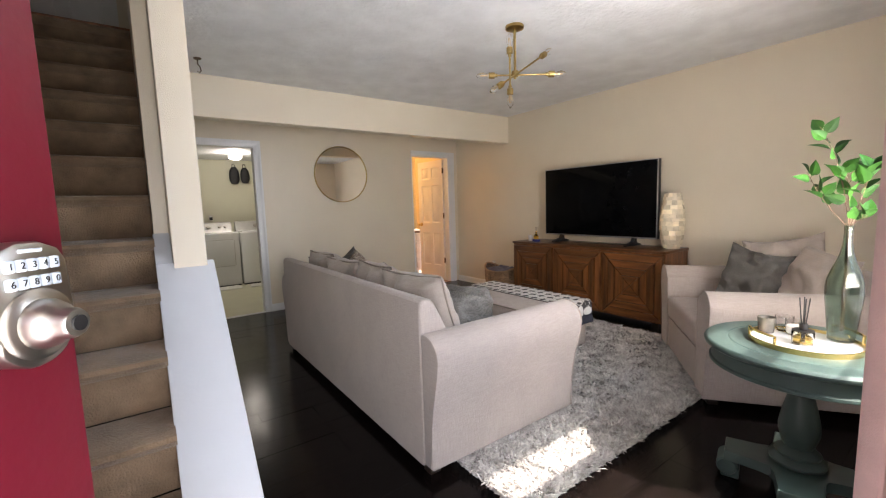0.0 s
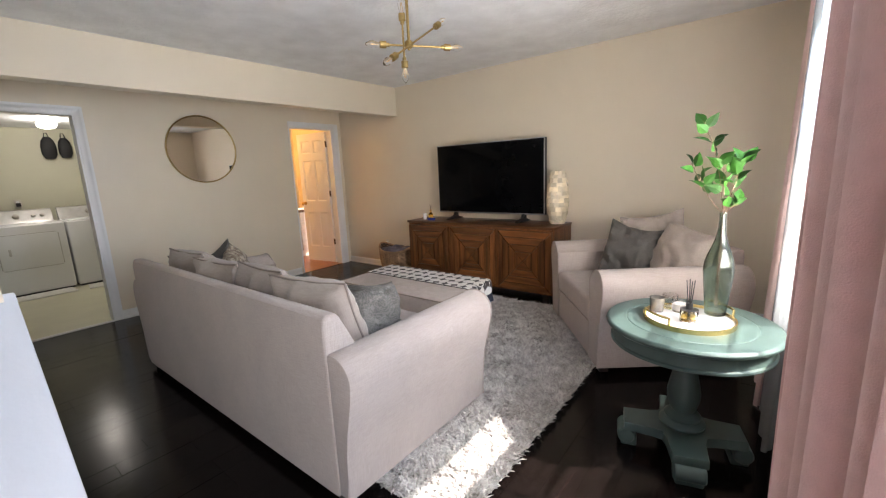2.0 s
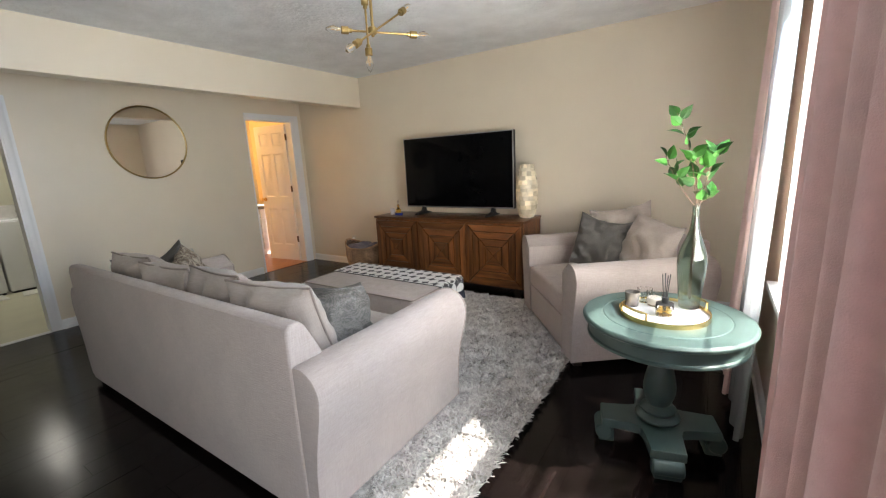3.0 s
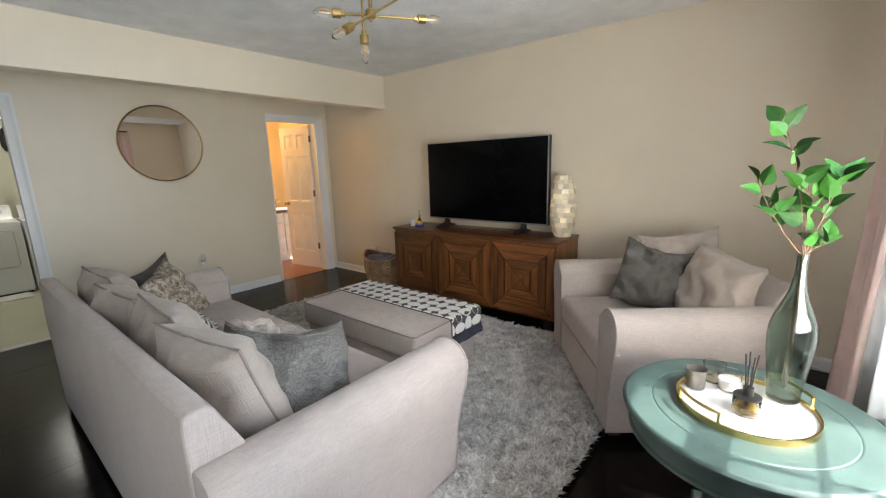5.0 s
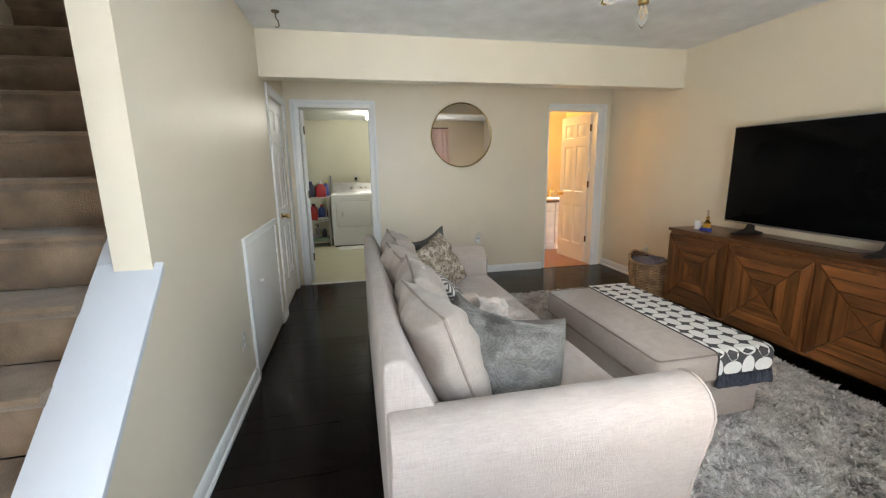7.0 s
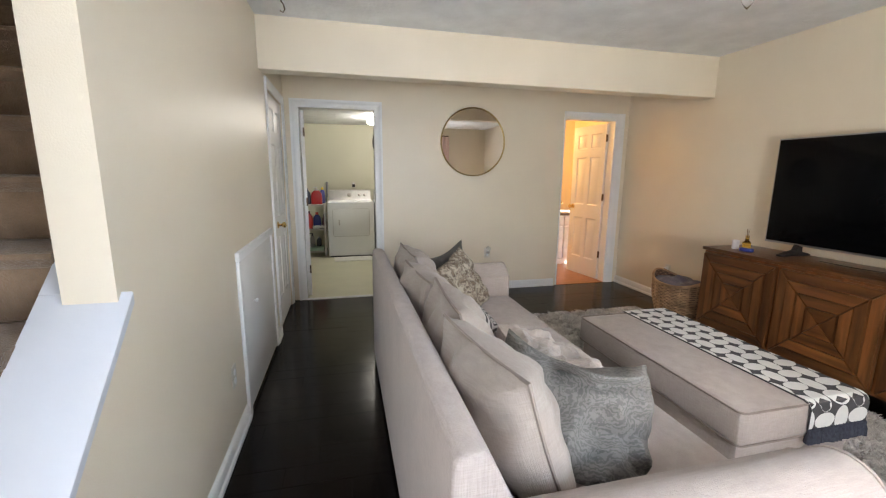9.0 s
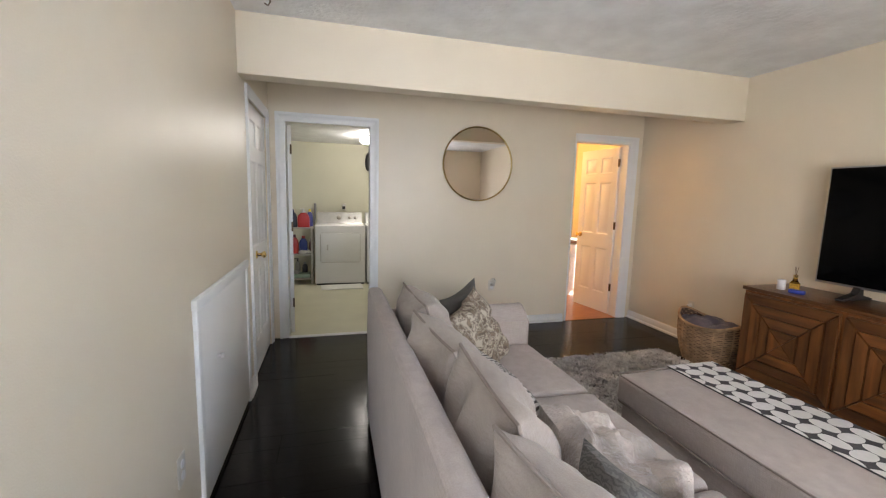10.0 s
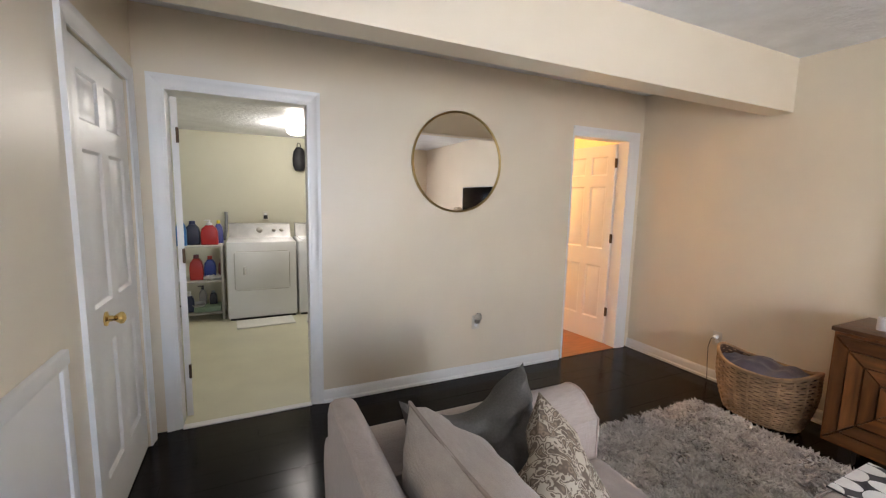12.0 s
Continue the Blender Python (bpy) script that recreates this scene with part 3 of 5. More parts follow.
# ---- sideboard ----
sb = thing("sideboard", pose(3.56, 2.99, 0), "walnut sideboard with doors of nested mitred squares", "sideboard")
SBW, SBD, SBZ0, SBZ1 = 1.855, 0.44, 0.115, 0.79
part("top", box(-0.02, -0.01, SBZ1 - 0.025, SBD, SBW + 0.01, SBZ1, 0.004), WOODH, sb)
part("body", box(0.004, 0, SBZ0, SBD, SBW, SBZ1 - 0.025), WOODD, sb)
for y in (0.10, SBW - 0.10):
    for x in (0.08, SBD - 0.06):
        part("leg", box(x - 0.03, y - 0.03, 0, x + 0.03, y + 0.03, SBZ0 + 0.005), LEGW, sb)


def mitred_door(y0, y1, z0, z1):
    """A door face (towards -x) of nested frames: each frame is four mitred boards at its own level."""
    d = part("door", box(-0.012, y0, z0, 0.003, y1, z1, 0.002), WOODD, sb)
    cy, cz = (y0 + y1) / 2, (z0 + z1) / 2
    hw, hh = (y1 - y0) / 2, (z1 - z0) / 2
    levels = [(1.0, 0.80, 0.012), (0.78, 0.56, 0.020), (0.54, 0.32, 0.014), (0.30, 0.0, 0.022)]
    for a, b, h in levels:
        for q in range(4):
            if q % 2 == 0:
                s = 1 if q == 0 else -1
                quad = [(-a, s * a), (a, s * a), (b, s * b), (-b, s * b)]
            else:
                s = 1 if q == 1 else -1
                quad = [(s * a, -a), (s * a, a), (s * b, b), (s * b, -b)]
            pts = [(cy + u * hw * 0.985, cz + v * hh * 0.985) for u, v in quad]
            if b == 0:
                pts = pts[:3]
            bm = bmesh.new()
            lo = [bm.verts.new((-0.010, y, z)) for y, z in pts]
            mid = (sum(p[0] for p in pts) / len(pts), sum(p[1] for p in pts) / len(pts))
            hi = [bm.verts.new((-0.012 - h, y + (mid[0] - y) * 0.035, z + (mid[1] - z) * 0.035)) for y, z in pts]
            n = len(pts)
            for i in range(n):
                bm.faces.new((lo[i], lo[(i + 1) % n], hi[(i + 1) % n], hi[i]))
            bm.faces.new(hi)
            part("board", bm, WOODH if q % 2 == 0 else WOODD, d, smooth=False)


for k in range(3):
    w = SBW / 3
    mitred_door(k * w + 0.012, (k + 1) * w - 0.012, SBZ0 + 0.02, SBZ1 - 0.045)

# ---- television ----
tv = thing("television", pose(3.87, 3.91, 0.79), "large flat television, switched off, with a thin silver edge", "television")
part("case", box(0.004, -0.69, 0.075, 0.055, 0.69, 0.862, 0.006), BLACKP, tv)
part("bezel", box(-0.003, -0.69, 0.075, 0.006, 0.69, 0.862, 0.003), SILVER, tv)
part("screen", box(-0.006, -0.68, 0.09, 0.0, 0.68, 0.853, 0.001), SCREEN, tv)
for y in (-0.45, 0.45):
    bm = extrude([(-0.16, 0.0), (0.12, 0.0), (0.12, 0.012), (0.03, 0.03), (0.03, 0.09), (-0.0, 0.09), (-0.02, 0.04), (-0.16, 0.012)], y - 0.02, y + 0.02, 'Y', 0.003)
    part("foot", bm, BLACKP, tv)

# ---- round table ----
TX, TY, TZ = 1.985, 1.677, 0.65
table = thing("round_table", pose(TX, TY, 0), "round aqua painted pedestal table with a turned column", "side table")
part("tabletop", lathe([(0.0005, TZ - 0.03), (0.335, TZ - 0.03), (0.346, TZ - 0.022), (0.348, TZ - 0.012), (0.343, TZ - 0.003), (0.336, TZ), (0.332, TZ), (0.264, TZ), (0.2615, TZ), (0.258, TZ - 0.0025), (0.2545, TZ), (0.252, TZ), (0.0005, TZ)], 64), AQUA, table)
part("apron", lathe([(0.0005, TZ - 0.105), (0.318, TZ - 0.105), (0.326, TZ - 0.10), (0.326, TZ - 0.09), (0.318, TZ - 0.085), (0.318, TZ - 0.031), (0.0005, TZ - 0.031)], 64), AQUA, table)
part("column", lathe([(0.0005, 0.13), (0.075, 0.13), (0.095, 0.14), (0.098, 0.152), (0.088, 0.165), (0.075, 0.172), (0.078, 0.185), (0.062, 0.2), (0.05, 0.21), (0.058, 0.23), (0.069, 0.27), (0.07, 0.30), (0.062, 0.35), (0.048, 0.41), (0.04, 0.45), (0.038, 0.475), (0.05, 0.485), (0.05, 0.5), (0.06, 0.515), (0.075, 0.56), (0.0005, 0.56)], 32), AQUA, table)
star = []
for i in range(4):
    a = i * math.pi / 2
    for da, r in ((-0.27, 0.255), (0.27, 0.255), (0.55, 0.145), (math.pi / 4, 0.118), (math.pi / 2 - 0.55, 0.145)):
        star.append((1.02 * r * math.cos(a + da), 1.02 * r * math.sin(a + da)))
part("base", extrude(star, 0.085, 0.13, 'Z', 0.006), AQUA, table)
for i in range(4):
    a = i * math.pi / 2
    bm = lathe([(0.034, -0.062), (0.04, -0.055), (0.04, 0.055), (0.034, 0.062)], 18, axis='Y')
    for v in bm.verts:
        v.co = Matrix.Rotation(a, 3, 'Z') @ (v.co + Vector((0.24, 0, 0.052)))
    box(-0.035, -0.055, 0.0, 0.035, 0.055, 0.05, 0.006, bm=(b2 := bmesh.new()))
    for v in b2.verts:
        v.co = Matrix.Rotation(a, 3, 'Z') @ (v.co + Vector((0.228, 0, 0.0)))
    part("scroll_foot", bm, AQUA, table)
    part("foot", b2, AQUA, table)
table.rotation_euler = (0, 0, radians(16))

# ---- rug ----
RX0, RX1, RY0, RY1 = 0.98, 3.50, 2.28, 5.52
RUGB = material("rug_backing", (0.38, 0.365, 0.35), 0.95)
RUGM = material("grey_shag_pile", (0.36, 0.345, 0.33), 0.8, var=0.3, scale=7, spec=0.2, color2=(0.62, 0.60, 0.57), sheen=0.3)
rug = tagged(part("rug", box(RX0, RY0, 0.0, RX1, RY1, 0.012, 0.003), RUGB), "thick grey shag rug with a mottled pile", "rug")


def pile(name, x0, x1, y0, y1, z, count, mat, parent, seed=3):
    """Leaning strands of shag as thin two-sided blades, clumped and swirled."""
    rng = np.random.default_rng(seed)
    p = np.stack([rng.uniform(x0, x1, count), rng.uniform(y0, y1, count)], 1)
    ang = 2.2 * np.sin(p[:, 0] * 17 + 1.3 * np.sin(p[:, 1] * 13)) + 1.8 * np.cos(p[:, 1] * 21 + p[:, 0] * 9) + rng.normal(0, 1.3, count)
    hgt = rng.uniform(0.018, 0.044, count)
    lean = rng.uniform(0.02, 0.052, count)
    d = np.stack([np.cos(ang), np.sin(ang)], 1)
    n = np.stack([-d[:, 1], d[:, 0]], 1)
    w = rng.uniform(0.004, 0.0078, count)[:, None]
    zb = np.full((count, 1), z)
    a = np.hstack([p - n * w, zb])
    b = np.hstack([p + n * w, zb])
    m = p + d * (lean * 0.45)[:, None]
    zm = (z + hgt * 0.75)[:, None]
    c = np.hstack([m + n * w * 0.9, zm])
    e = np.hstack([m - n * w * 0.9, zm])
    t = np.hstack([p + d * lean[:, None], (z + hgt)[:, None]])
    v = np.stack([a, b, c, e, t], 1).reshape(-1, 3)
    k = np.arange(count)[:, None] * 5
    quads = np.hstack([k, k + 1, k + 2, k + 3])
    tris = np.hstack([k + 3, k + 2, k + 4])
    me = bpy.data.meshes.new(name)
    me.from_pydata(v.tolist(), [], quads.tolist() + tris.tolist())
    me.materials.append(mat)
    ob = new(name, me)
    ob.parent = parent
    ob["kind"] = "stuff"
    return ob


def island_material(name, c1, c2, rough=0.8, patch=6.0):
    m = bpy.data.materials.new(name)
    m.use_nodes = True
    n, l = m.node_tree.nodes, m.node_tree.links
    b = n["Principled BSDF"]
    b.inputs["Roughness"].default_value = rough
    b.inputs["Specular IOR Level"].default_value = 0.25
    b.inputs["Sheen Weight"].default_value = 0.2
    g = n.new("ShaderNodeNewGeometry")
    tc = n.new("ShaderNodeTexCoord")
    t = n.new("ShaderNodeTexNoise")
    t.inputs["Scale"].default_value = patch
    t.inputs["Detail"].default_value = 3
    l.new(tc.outputs["Object"], t.inputs["Vector"])
    ad = n.new("ShaderNodeMath")
    ad.operation = 'MULTIPLY_ADD'
    ad.inputs[1].default_value = 0.5
    l.new(g.outputs["Random Per Island"], ad.inputs[0])
    mr = n.new("ShaderNodeMapRange")
    mr.inputs["From Min"].default_value, mr.inputs["From Max"].default_value = 0.3, 0.7
    mr.inputs["To Max"].default_value = 0.5
    l.new(t.outputs[0], mr.inputs[0])
    l.new(mr.outputs[0], ad.inputs[2])
    mix = n.new("ShaderNodeMix")
    mix.data_type = 'RGBA'
    mix.inputs[6].default_value, mix.inputs[7].default_value = (*c1, 1), (*c2, 1)
    l.new(ad.outputs[0], mix.inputs[0])
    l.new(mix.outputs[2], b.inputs["Base Color"])
    return m


SHAG = island_material("grey_shag", (0.31, 0.285, 0.26), (0.82, 0.785, 0.74), patch=16.0)
pile("shag", RX0 - 0.01, RX1 + 0.01, RY0 - 0.01, RY1 + 0.01, 0.008, 200000, SHAG, rug)

# ---- loose cushions ----


def patterned(name, base, ink, kind, scale):
    m = bpy.data.materials.new(name)
    m.use_nodes = True
    n, l = m.node_tree.nodes, m.node_tree.links
    b = n["Principled BSDF"]
    b.inputs["Roughness"].default_value = 0.85
    b.inputs["Specular IOR Level"].default_value = 0.2
    tc = n.new("ShaderNodeTexCoord")
    if kind == "leaf":
        t = n.new("ShaderNodeTexVoronoi")
        t.feature = 'F1'
        t.inputs["Scale"].default_value = scale
        w = n.new("ShaderNodeTexNoise")
        w.inputs["Scale"].default_value = scale * 0.6
        mix = n.new("ShaderNodeMix")
        mix.data_type = 'RGBA'
        mix.inputs[0].default_value = 0.12
        l.new(tc.outputs["Object"], mix.inputs[6])
        l.new(w.outputs[1], mix.inputs[7])
        l.new(tc.outputs["Object"], w.inputs["Vector"])
        l.new(mix.outputs[2], t.inputs["Vector"])
        stops = [(0.0, ink), (0.12, ink), (0.2, tuple(2 * q for q in ink)), (0.33, ink), (0.43, ink), (0.46, base), (0.53, base), (0.56, ink), (0.63, ink), (0.66, base), (1.0, base)]
        out = t.outputs["Distance"]
    elif kind == "key":
        sep = n.new("ShaderNodeSeparateXYZ")
        l.new(tc.outputs["Object"], sep.inputs[0])
        parts = []
        for s_ in (1, -1):
            a = n.new("ShaderNodeMath")
            a.operation = 'MULTIPLY_ADD'
            a.inputs[1].default_value = s_
            l.new(sep.outputs["X"], a.inputs[0])
            l.new(sep.outputs["Z"], a.inputs[2])
            f = n.new("ShaderNodeMath")
            f.operation = 'PINGPONG'
            f.inputs[1].default_value = 0.09
            l.new(a.outputs[0], f.inputs[0])
            parts.append(f)
        mx = n.new("ShaderNodeMath")
        mx.operation = 'MAXIMUM'
        l.new(parts[0].outputs[0], mx.inputs[0])
        l.new(parts[1].outputs[0], mx.inputs[1])
        st = n.new("ShaderNodeMath")
        st.operation = 'PINGPONG'
        st.inputs[1].default_value = 0.015
        l.new(mx.outputs[0], st.inputs[0])
        sc = n.new("ShaderNodeMath")
        sc.operation = 'MULTIPLY'
        sc.inputs[1].default_value = 66
        l.new(st.outputs[0], sc.inputs[0])
        stops = [(0.0, ink), (0.42, ink), (0.5, base), (1.0, base)]
        out = sc.outputs[0]
    else:
        w = n.new("ShaderNodeTexWave")
        w.wave_type = 'RINGS'
        w.inputs["Scale"].default_value = scale
        w.inputs["Distortion"].default_value = 9
        w.inputs["Detail"].default_value = 4
        w.inputs["Detail Scale"].default_value = 2.5
        l.new(tc.outputs["Object"], w.inputs["Vector"])
        stops = [(0.0, ink), (0.35, ink), (0.6, base), (1.0, base)]
        out = w.outputs[1]
    r = n.new("ShaderNodeValToRGB")
    r.color_ramp.elements[0].color, r.color_ramp.elements[0].position = (*stops[0][1], 1), stops[0][0]
    r.color_ramp.elements[1].color, r.color_ramp.elements[1].position = (*stops[-1][1], 1), stops[-1][0]
    for p, c in stops[1:-1]:
        el = r.color_ramp.elements.new(p)
        el.color = (*c, 1)
    l.new(out, r.inputs[0])
    l.new(r.outputs[0], b.inputs["Base Color"])
    t2 = n.new("ShaderNodeTexNoise")
    t2.inputs["Scale"].default_value = 350
    l.new(tc.outputs["Object"], t2.inputs["Vector"])
    bp = n.new("ShaderNodeBump")
    bp.inputs["Strength"].default_value = 0.3
    bp.inputs["Distance"].default_value = 0.004
    l.new(t2.outputs[0], bp.inputs["Height"])
    l.new(bp.outputs[0], b.inputs["Normal"])
    return m


DARKG = material("dark_grey_cotton", (0.12, 0.113, 0.104), 0.9, var=0.12, scale=140, bump=0.3, bscale=350, spec=0.2)
TANC = weave("tan_cushion_cloth", (0.37, 0.315, 0.275), 0.12)
FLORAL = patterned("leaf_print_cloth", (0.43, 0.375, 0.30), (0.14, 0.108, 0.08), "leaf", 27)
KEY = patterned("key_print_cloth", (0.50, 0.465, 0.42), (0.075, 0.068, 0.065), "key", 1)
PAISLEY = patterned("grey_paisley_cloth", (0.20, 0.188, 0.172), (0.135, 0.128, 0.118), "swirl", 30)
FUR = material("pale_fur", (0.48, 0.41, 0.36), 0.9, var=0.42, scale=7, bump=0.8, bscale=90, spec=0.15, sheen=0.3)


def cushion(m, w, h, t, mat, label, seed, piping=None, pinch=0.1, fold=0.0, wrinkle=0.012, group="", grow=None, full=0.55, sag=0.0):
    e = thing("cushion", m, label, "cushion", group)
    part("cover", pillow(w, h, t, pinch, 26, seed, wrinkle, fold, full, sag), mat, e)
    if piping:
        n = 22
        pts = []
        for k in range(4 * n):
            q, i = divmod(k, n)
            u = 2 * i / n - 1
            uu, vv = ((u, -1), (1, u), (-u, 1), (-1, -u))[q]
            x = uu * w / 2 * (1 - pinch * (1 - vv * vv) * abs(uu) ** 3)
            z = vv * h / 2 * (1 - pinch * (1 - uu * uu) * abs(vv) ** 3)
            pts.append((x, fold * (uu * uu - 0.3) * 0.6, z))
        pts.append(pts[0])
        part("piping", tube(pts, 0.0055, 6), piping, e)
    if grow:
        grow(e)
    return e


for k, yc in enumerate((3.09, 3.54, 3.99, 4.50)):
    m = pose(1.03 + 0.012 * (k % 2), yc, 0.70, 0, 0, (9, -3, 4, 2)[k]) @ pose(0, 0, 0, 0, -20, 0) @ pose(0, 0, 0, (0, 3, -4, 2)[k], 0, 90)
    cushion(m, 0.485, 0.445, 0.235, TANC, "plump beige back cushion with a dark piped seam", k * 3.1, SEAMC, 0.075, wrinkle=0.022, full=0.5, group="back cushions on the sofa")
cushion(pose(1.23, 4.80, 0.66, -18, 0, -6) @ pose(0, 0, 0, 0, -9, 0), 0.44, 0.44, 0.2, DARKG, "dark grey square cushion leaning on the sofa arm", 11.0, None, 0.05, wrinkle=0.04, full=0.42, sag=0.17)
cushion(pose(1.31, 4.50, 0.655, -26, 0, 42) @ pose(0, 0, 0, 0, -15, 0), 0.45, 0.43, 0.16, FLORAL, "cream cushion with a dark leaf print", 14.0, None, 0.06, wrinkle=0.03, full=0.45, sag=0.04)
cushion(pose(1.27, 4.03, 0.62, 0, 0, 6) @ pose(0, 0, 0, 0, -44, 0) @ pose(0, 0, 0, 0, 8, 90), 0.50, 0.46, 0.1, KEY, "black and cream cushion with a key pattern", 17.0, None, 0.08)
cushion(pose(1.44, 3.55, 0.575, 0, 0, -18) @ pose(0, 0, 0, 0, -66, 0) @ pose(0, 0, 0, 0, -10, 90), 0.46, 0.38, 0.15, FUR, "pale furry throw cushion with brown markings", 21.0, None, 0.08, wrinkle=0.05)
cushion(pose(1.30, 3.14, 0.63, -34, 0, -12) @ pose(0, 0, 0, 0, 14, 0), 0.48, 0.41, 0.26, PAISLEY, "shiny grey paisley cushion slumped on the sofa", 25.0, None, -0.05, fold=0.06, wrinkle=0.06, full=0.45, sag=0.2)
# on the loveseat: a along the front, d out from the back
cpose = lambda a, d, z, rx, ry, rz: pose(cx0 + a * ux - d * uy, cy0 + a * uy + d * ux, z, 0, 0, CH_A + rz) @ pose(0, 0, 0, rx, ry, 0)
cushion(cpose(0.65, 0.44, 0.69, -20, 0, -122) @ pose(0, 0, 0, 0, 10, 0), 0.42, 0.42, 0.19, DARKG, "dark grey square cushion on the wide armchair", 31.0, None, 0.05, wrinkle=0.05, full=0.42, sag=0.05)
cushion(cpose(0.66, 0.27, 0.75, -12, -8, -112), 0.45, 0.47, 0.15, TANC, "crumpled taupe cushion on the wide armchair", 35.0, None, 0.07, wrinkle=0.045, full=0.45, sag=0.04)
cushion(cpose(0.33, 0.26, 0.69, 20, -4, 2), 0.52, 0.46, 0.18, TANC, "beige cushion on the wide armchair", 39.0, None, 0.06, wrinkle=0.03, full=0.45)

# ---- runner on the ottoman ----
RUNG = material("charcoal_runner_cloth", (0.075, 0.072, 0.075), 0.9, var=0.12, scale=40, bump=0.3, bscale=300, spec=0.2)
TASSEL = material("slate_tassel_yarn", (0.05, 0.055, 0.075), 0.95, var=0.25, scale=90, bump=0.6, bscale=200, spec=0.15)
RUNW = material("white_runner_cloth", (0.72, 0.71, 0.68), 0.9, var=0.04, scale=40, bump=0.3, bscale=300, spec=0.2)
run = thing("table_runner", pose(2.475, 3.235, 0.432), "charcoal runner with a pattern of white ovals and dark tassels", "table runner")
RW, RL, DROP = 0.335, 1.18, 0.085


def over(u, s, lift):
    """A point of the runner: u across, s along from its hanging near end."""
    r = 0.03
    arc = r * math.pi / 2
    hang = DROP
    if s < hang:
        return (u, -0.006 - lift, -r - (hang - s) + 0.03 - 0.03)
    if s < hang + arc:
        a = (s - hang) / r
        return (u, -0.006 + r - (r + lift) * math.cos(a) + 0.0, -r + (r + lift) * math.sin(a))
    return (u, r - 0.006 + (s - hang - arc), lift)


bm = bmesh.new()
S = DROP + 0.047 + RL - 0.02
NS, NU = 60, 10
grid = [[[bm.verts.new(over(RW * i / NU, S * j / NS, lift)) for i in range(NU + 1)] for j in range(NS + 1)] for lift in (0.001, 0.006)]
for g in grid:
    for j in range(NS):
        for i in range(NU):
            bm.faces.new((g[j][i], g[j][i + 1], g[j + 1][i + 1], g[j + 1][i]))
rim = [(0, i) for i in range(NU + 1)] + [(j, NU) for j in range(1, NS + 1)] + [(NS, i) for i in range(NU - 1, -1, -1)] + [(j, 0) for j in range(NS - 1, 0, -1)]
for (j, i), (j2, i2) in zip(rim, rim[1:] + rim[:1]):
    bm.faces.new((grid[0][j][i], grid[0][j2][i2], grid[1][j2][i2], grid[1][j][i]))
part("cloth", bm, RUNG, run)
bm = bmesh.new()
cell = RW / 3.5
for row in range(int(S / cell) + 2):
    for c in range(5):
        cu, s0 = cell * (c - 0.12), cell * (row + 0.35)
        along = (row + c) % 2 == 0
        rx, ry = (cell * 0.40, cell * 0.60) if along else (cell * 0.58, cell * 0.385)
        ring = []
        for k in range(20):
            a = 2 * math.pi * k / 20
            u, s_ = cu + rx * math.cos(a), s0 + ry * math.sin(a)
            ring.append((min(max(u, 0.002), RW - 0.002), min(max(s_, 0.002), S - 0.002)))
        if max(p[0] for p in ring) - min(p[0] for p in ring) < 0.012 or max(p[1] for p in ring) - min(p[1] for p in ring) < 0.012:
            continue
        lift = 0.0072 if along else 0.0078
        mid = bm.verts.new(over(sum(p[0] for p in ring) / 20, sum(p[1] for p in ring) / 20, lift))
        vr = [bm.verts.new(over(u, s_, lift)) for u, s_ in ring]
        for k in range(20):
            bm.faces.new((mid, vr[k], vr[(k + 1) % 20]))
part("oval_pattern", bm, RUNW, run, "white woven ovals", smooth=False)
rng = random.Random(4)
for k in range(16):
    u = RW * (k + 0.5) / 16
    x, y, z = over(u, 0.0, 0.004)
    bm = lathe([(0.002, 0.004), (0.009, -0.004), (0.008, -0.014), (0.015, -0.036), (0.017, -0.058 - 0.01 * rng.random()), (0.004, -0.07)], 9, center=(x, y - 0.004, z))
    part("tassel", bm, TASSEL, run)

# ---- chandelier ----
ch = thing("chandelier", pose(1.985, 3.28, 2.147), "aged brass six-armed chandelier with clear bulbs", "ceiling lamp")
part("canopy", lathe([(0.0005, 0.29), (0.05, 0.29), (0.062, 0.296), (0.062, 0.313), (0.0005, 0.313)], 32), BRASS, ch)
part("stem", lathe([(0.009, 0.0), (0.009, 0.29)], 14), BRASS, ch)
part("hub", lathe([(0.0005, -0.035), (0.008, -0.033), (0.01, -0.024), (0.02, -0.02), (0.026, -0.012), (0.026, 0.014), (0.018, 0.022), (0.0005, 0.024)], 20), BRASS, ch)
BULB = glass("clear_bulb_glass", (1, 1, 1), 0.0, 1.2)
FIL = material("filament_wire", (0.7, 0.5, 0.25), 0.4, 0.6)


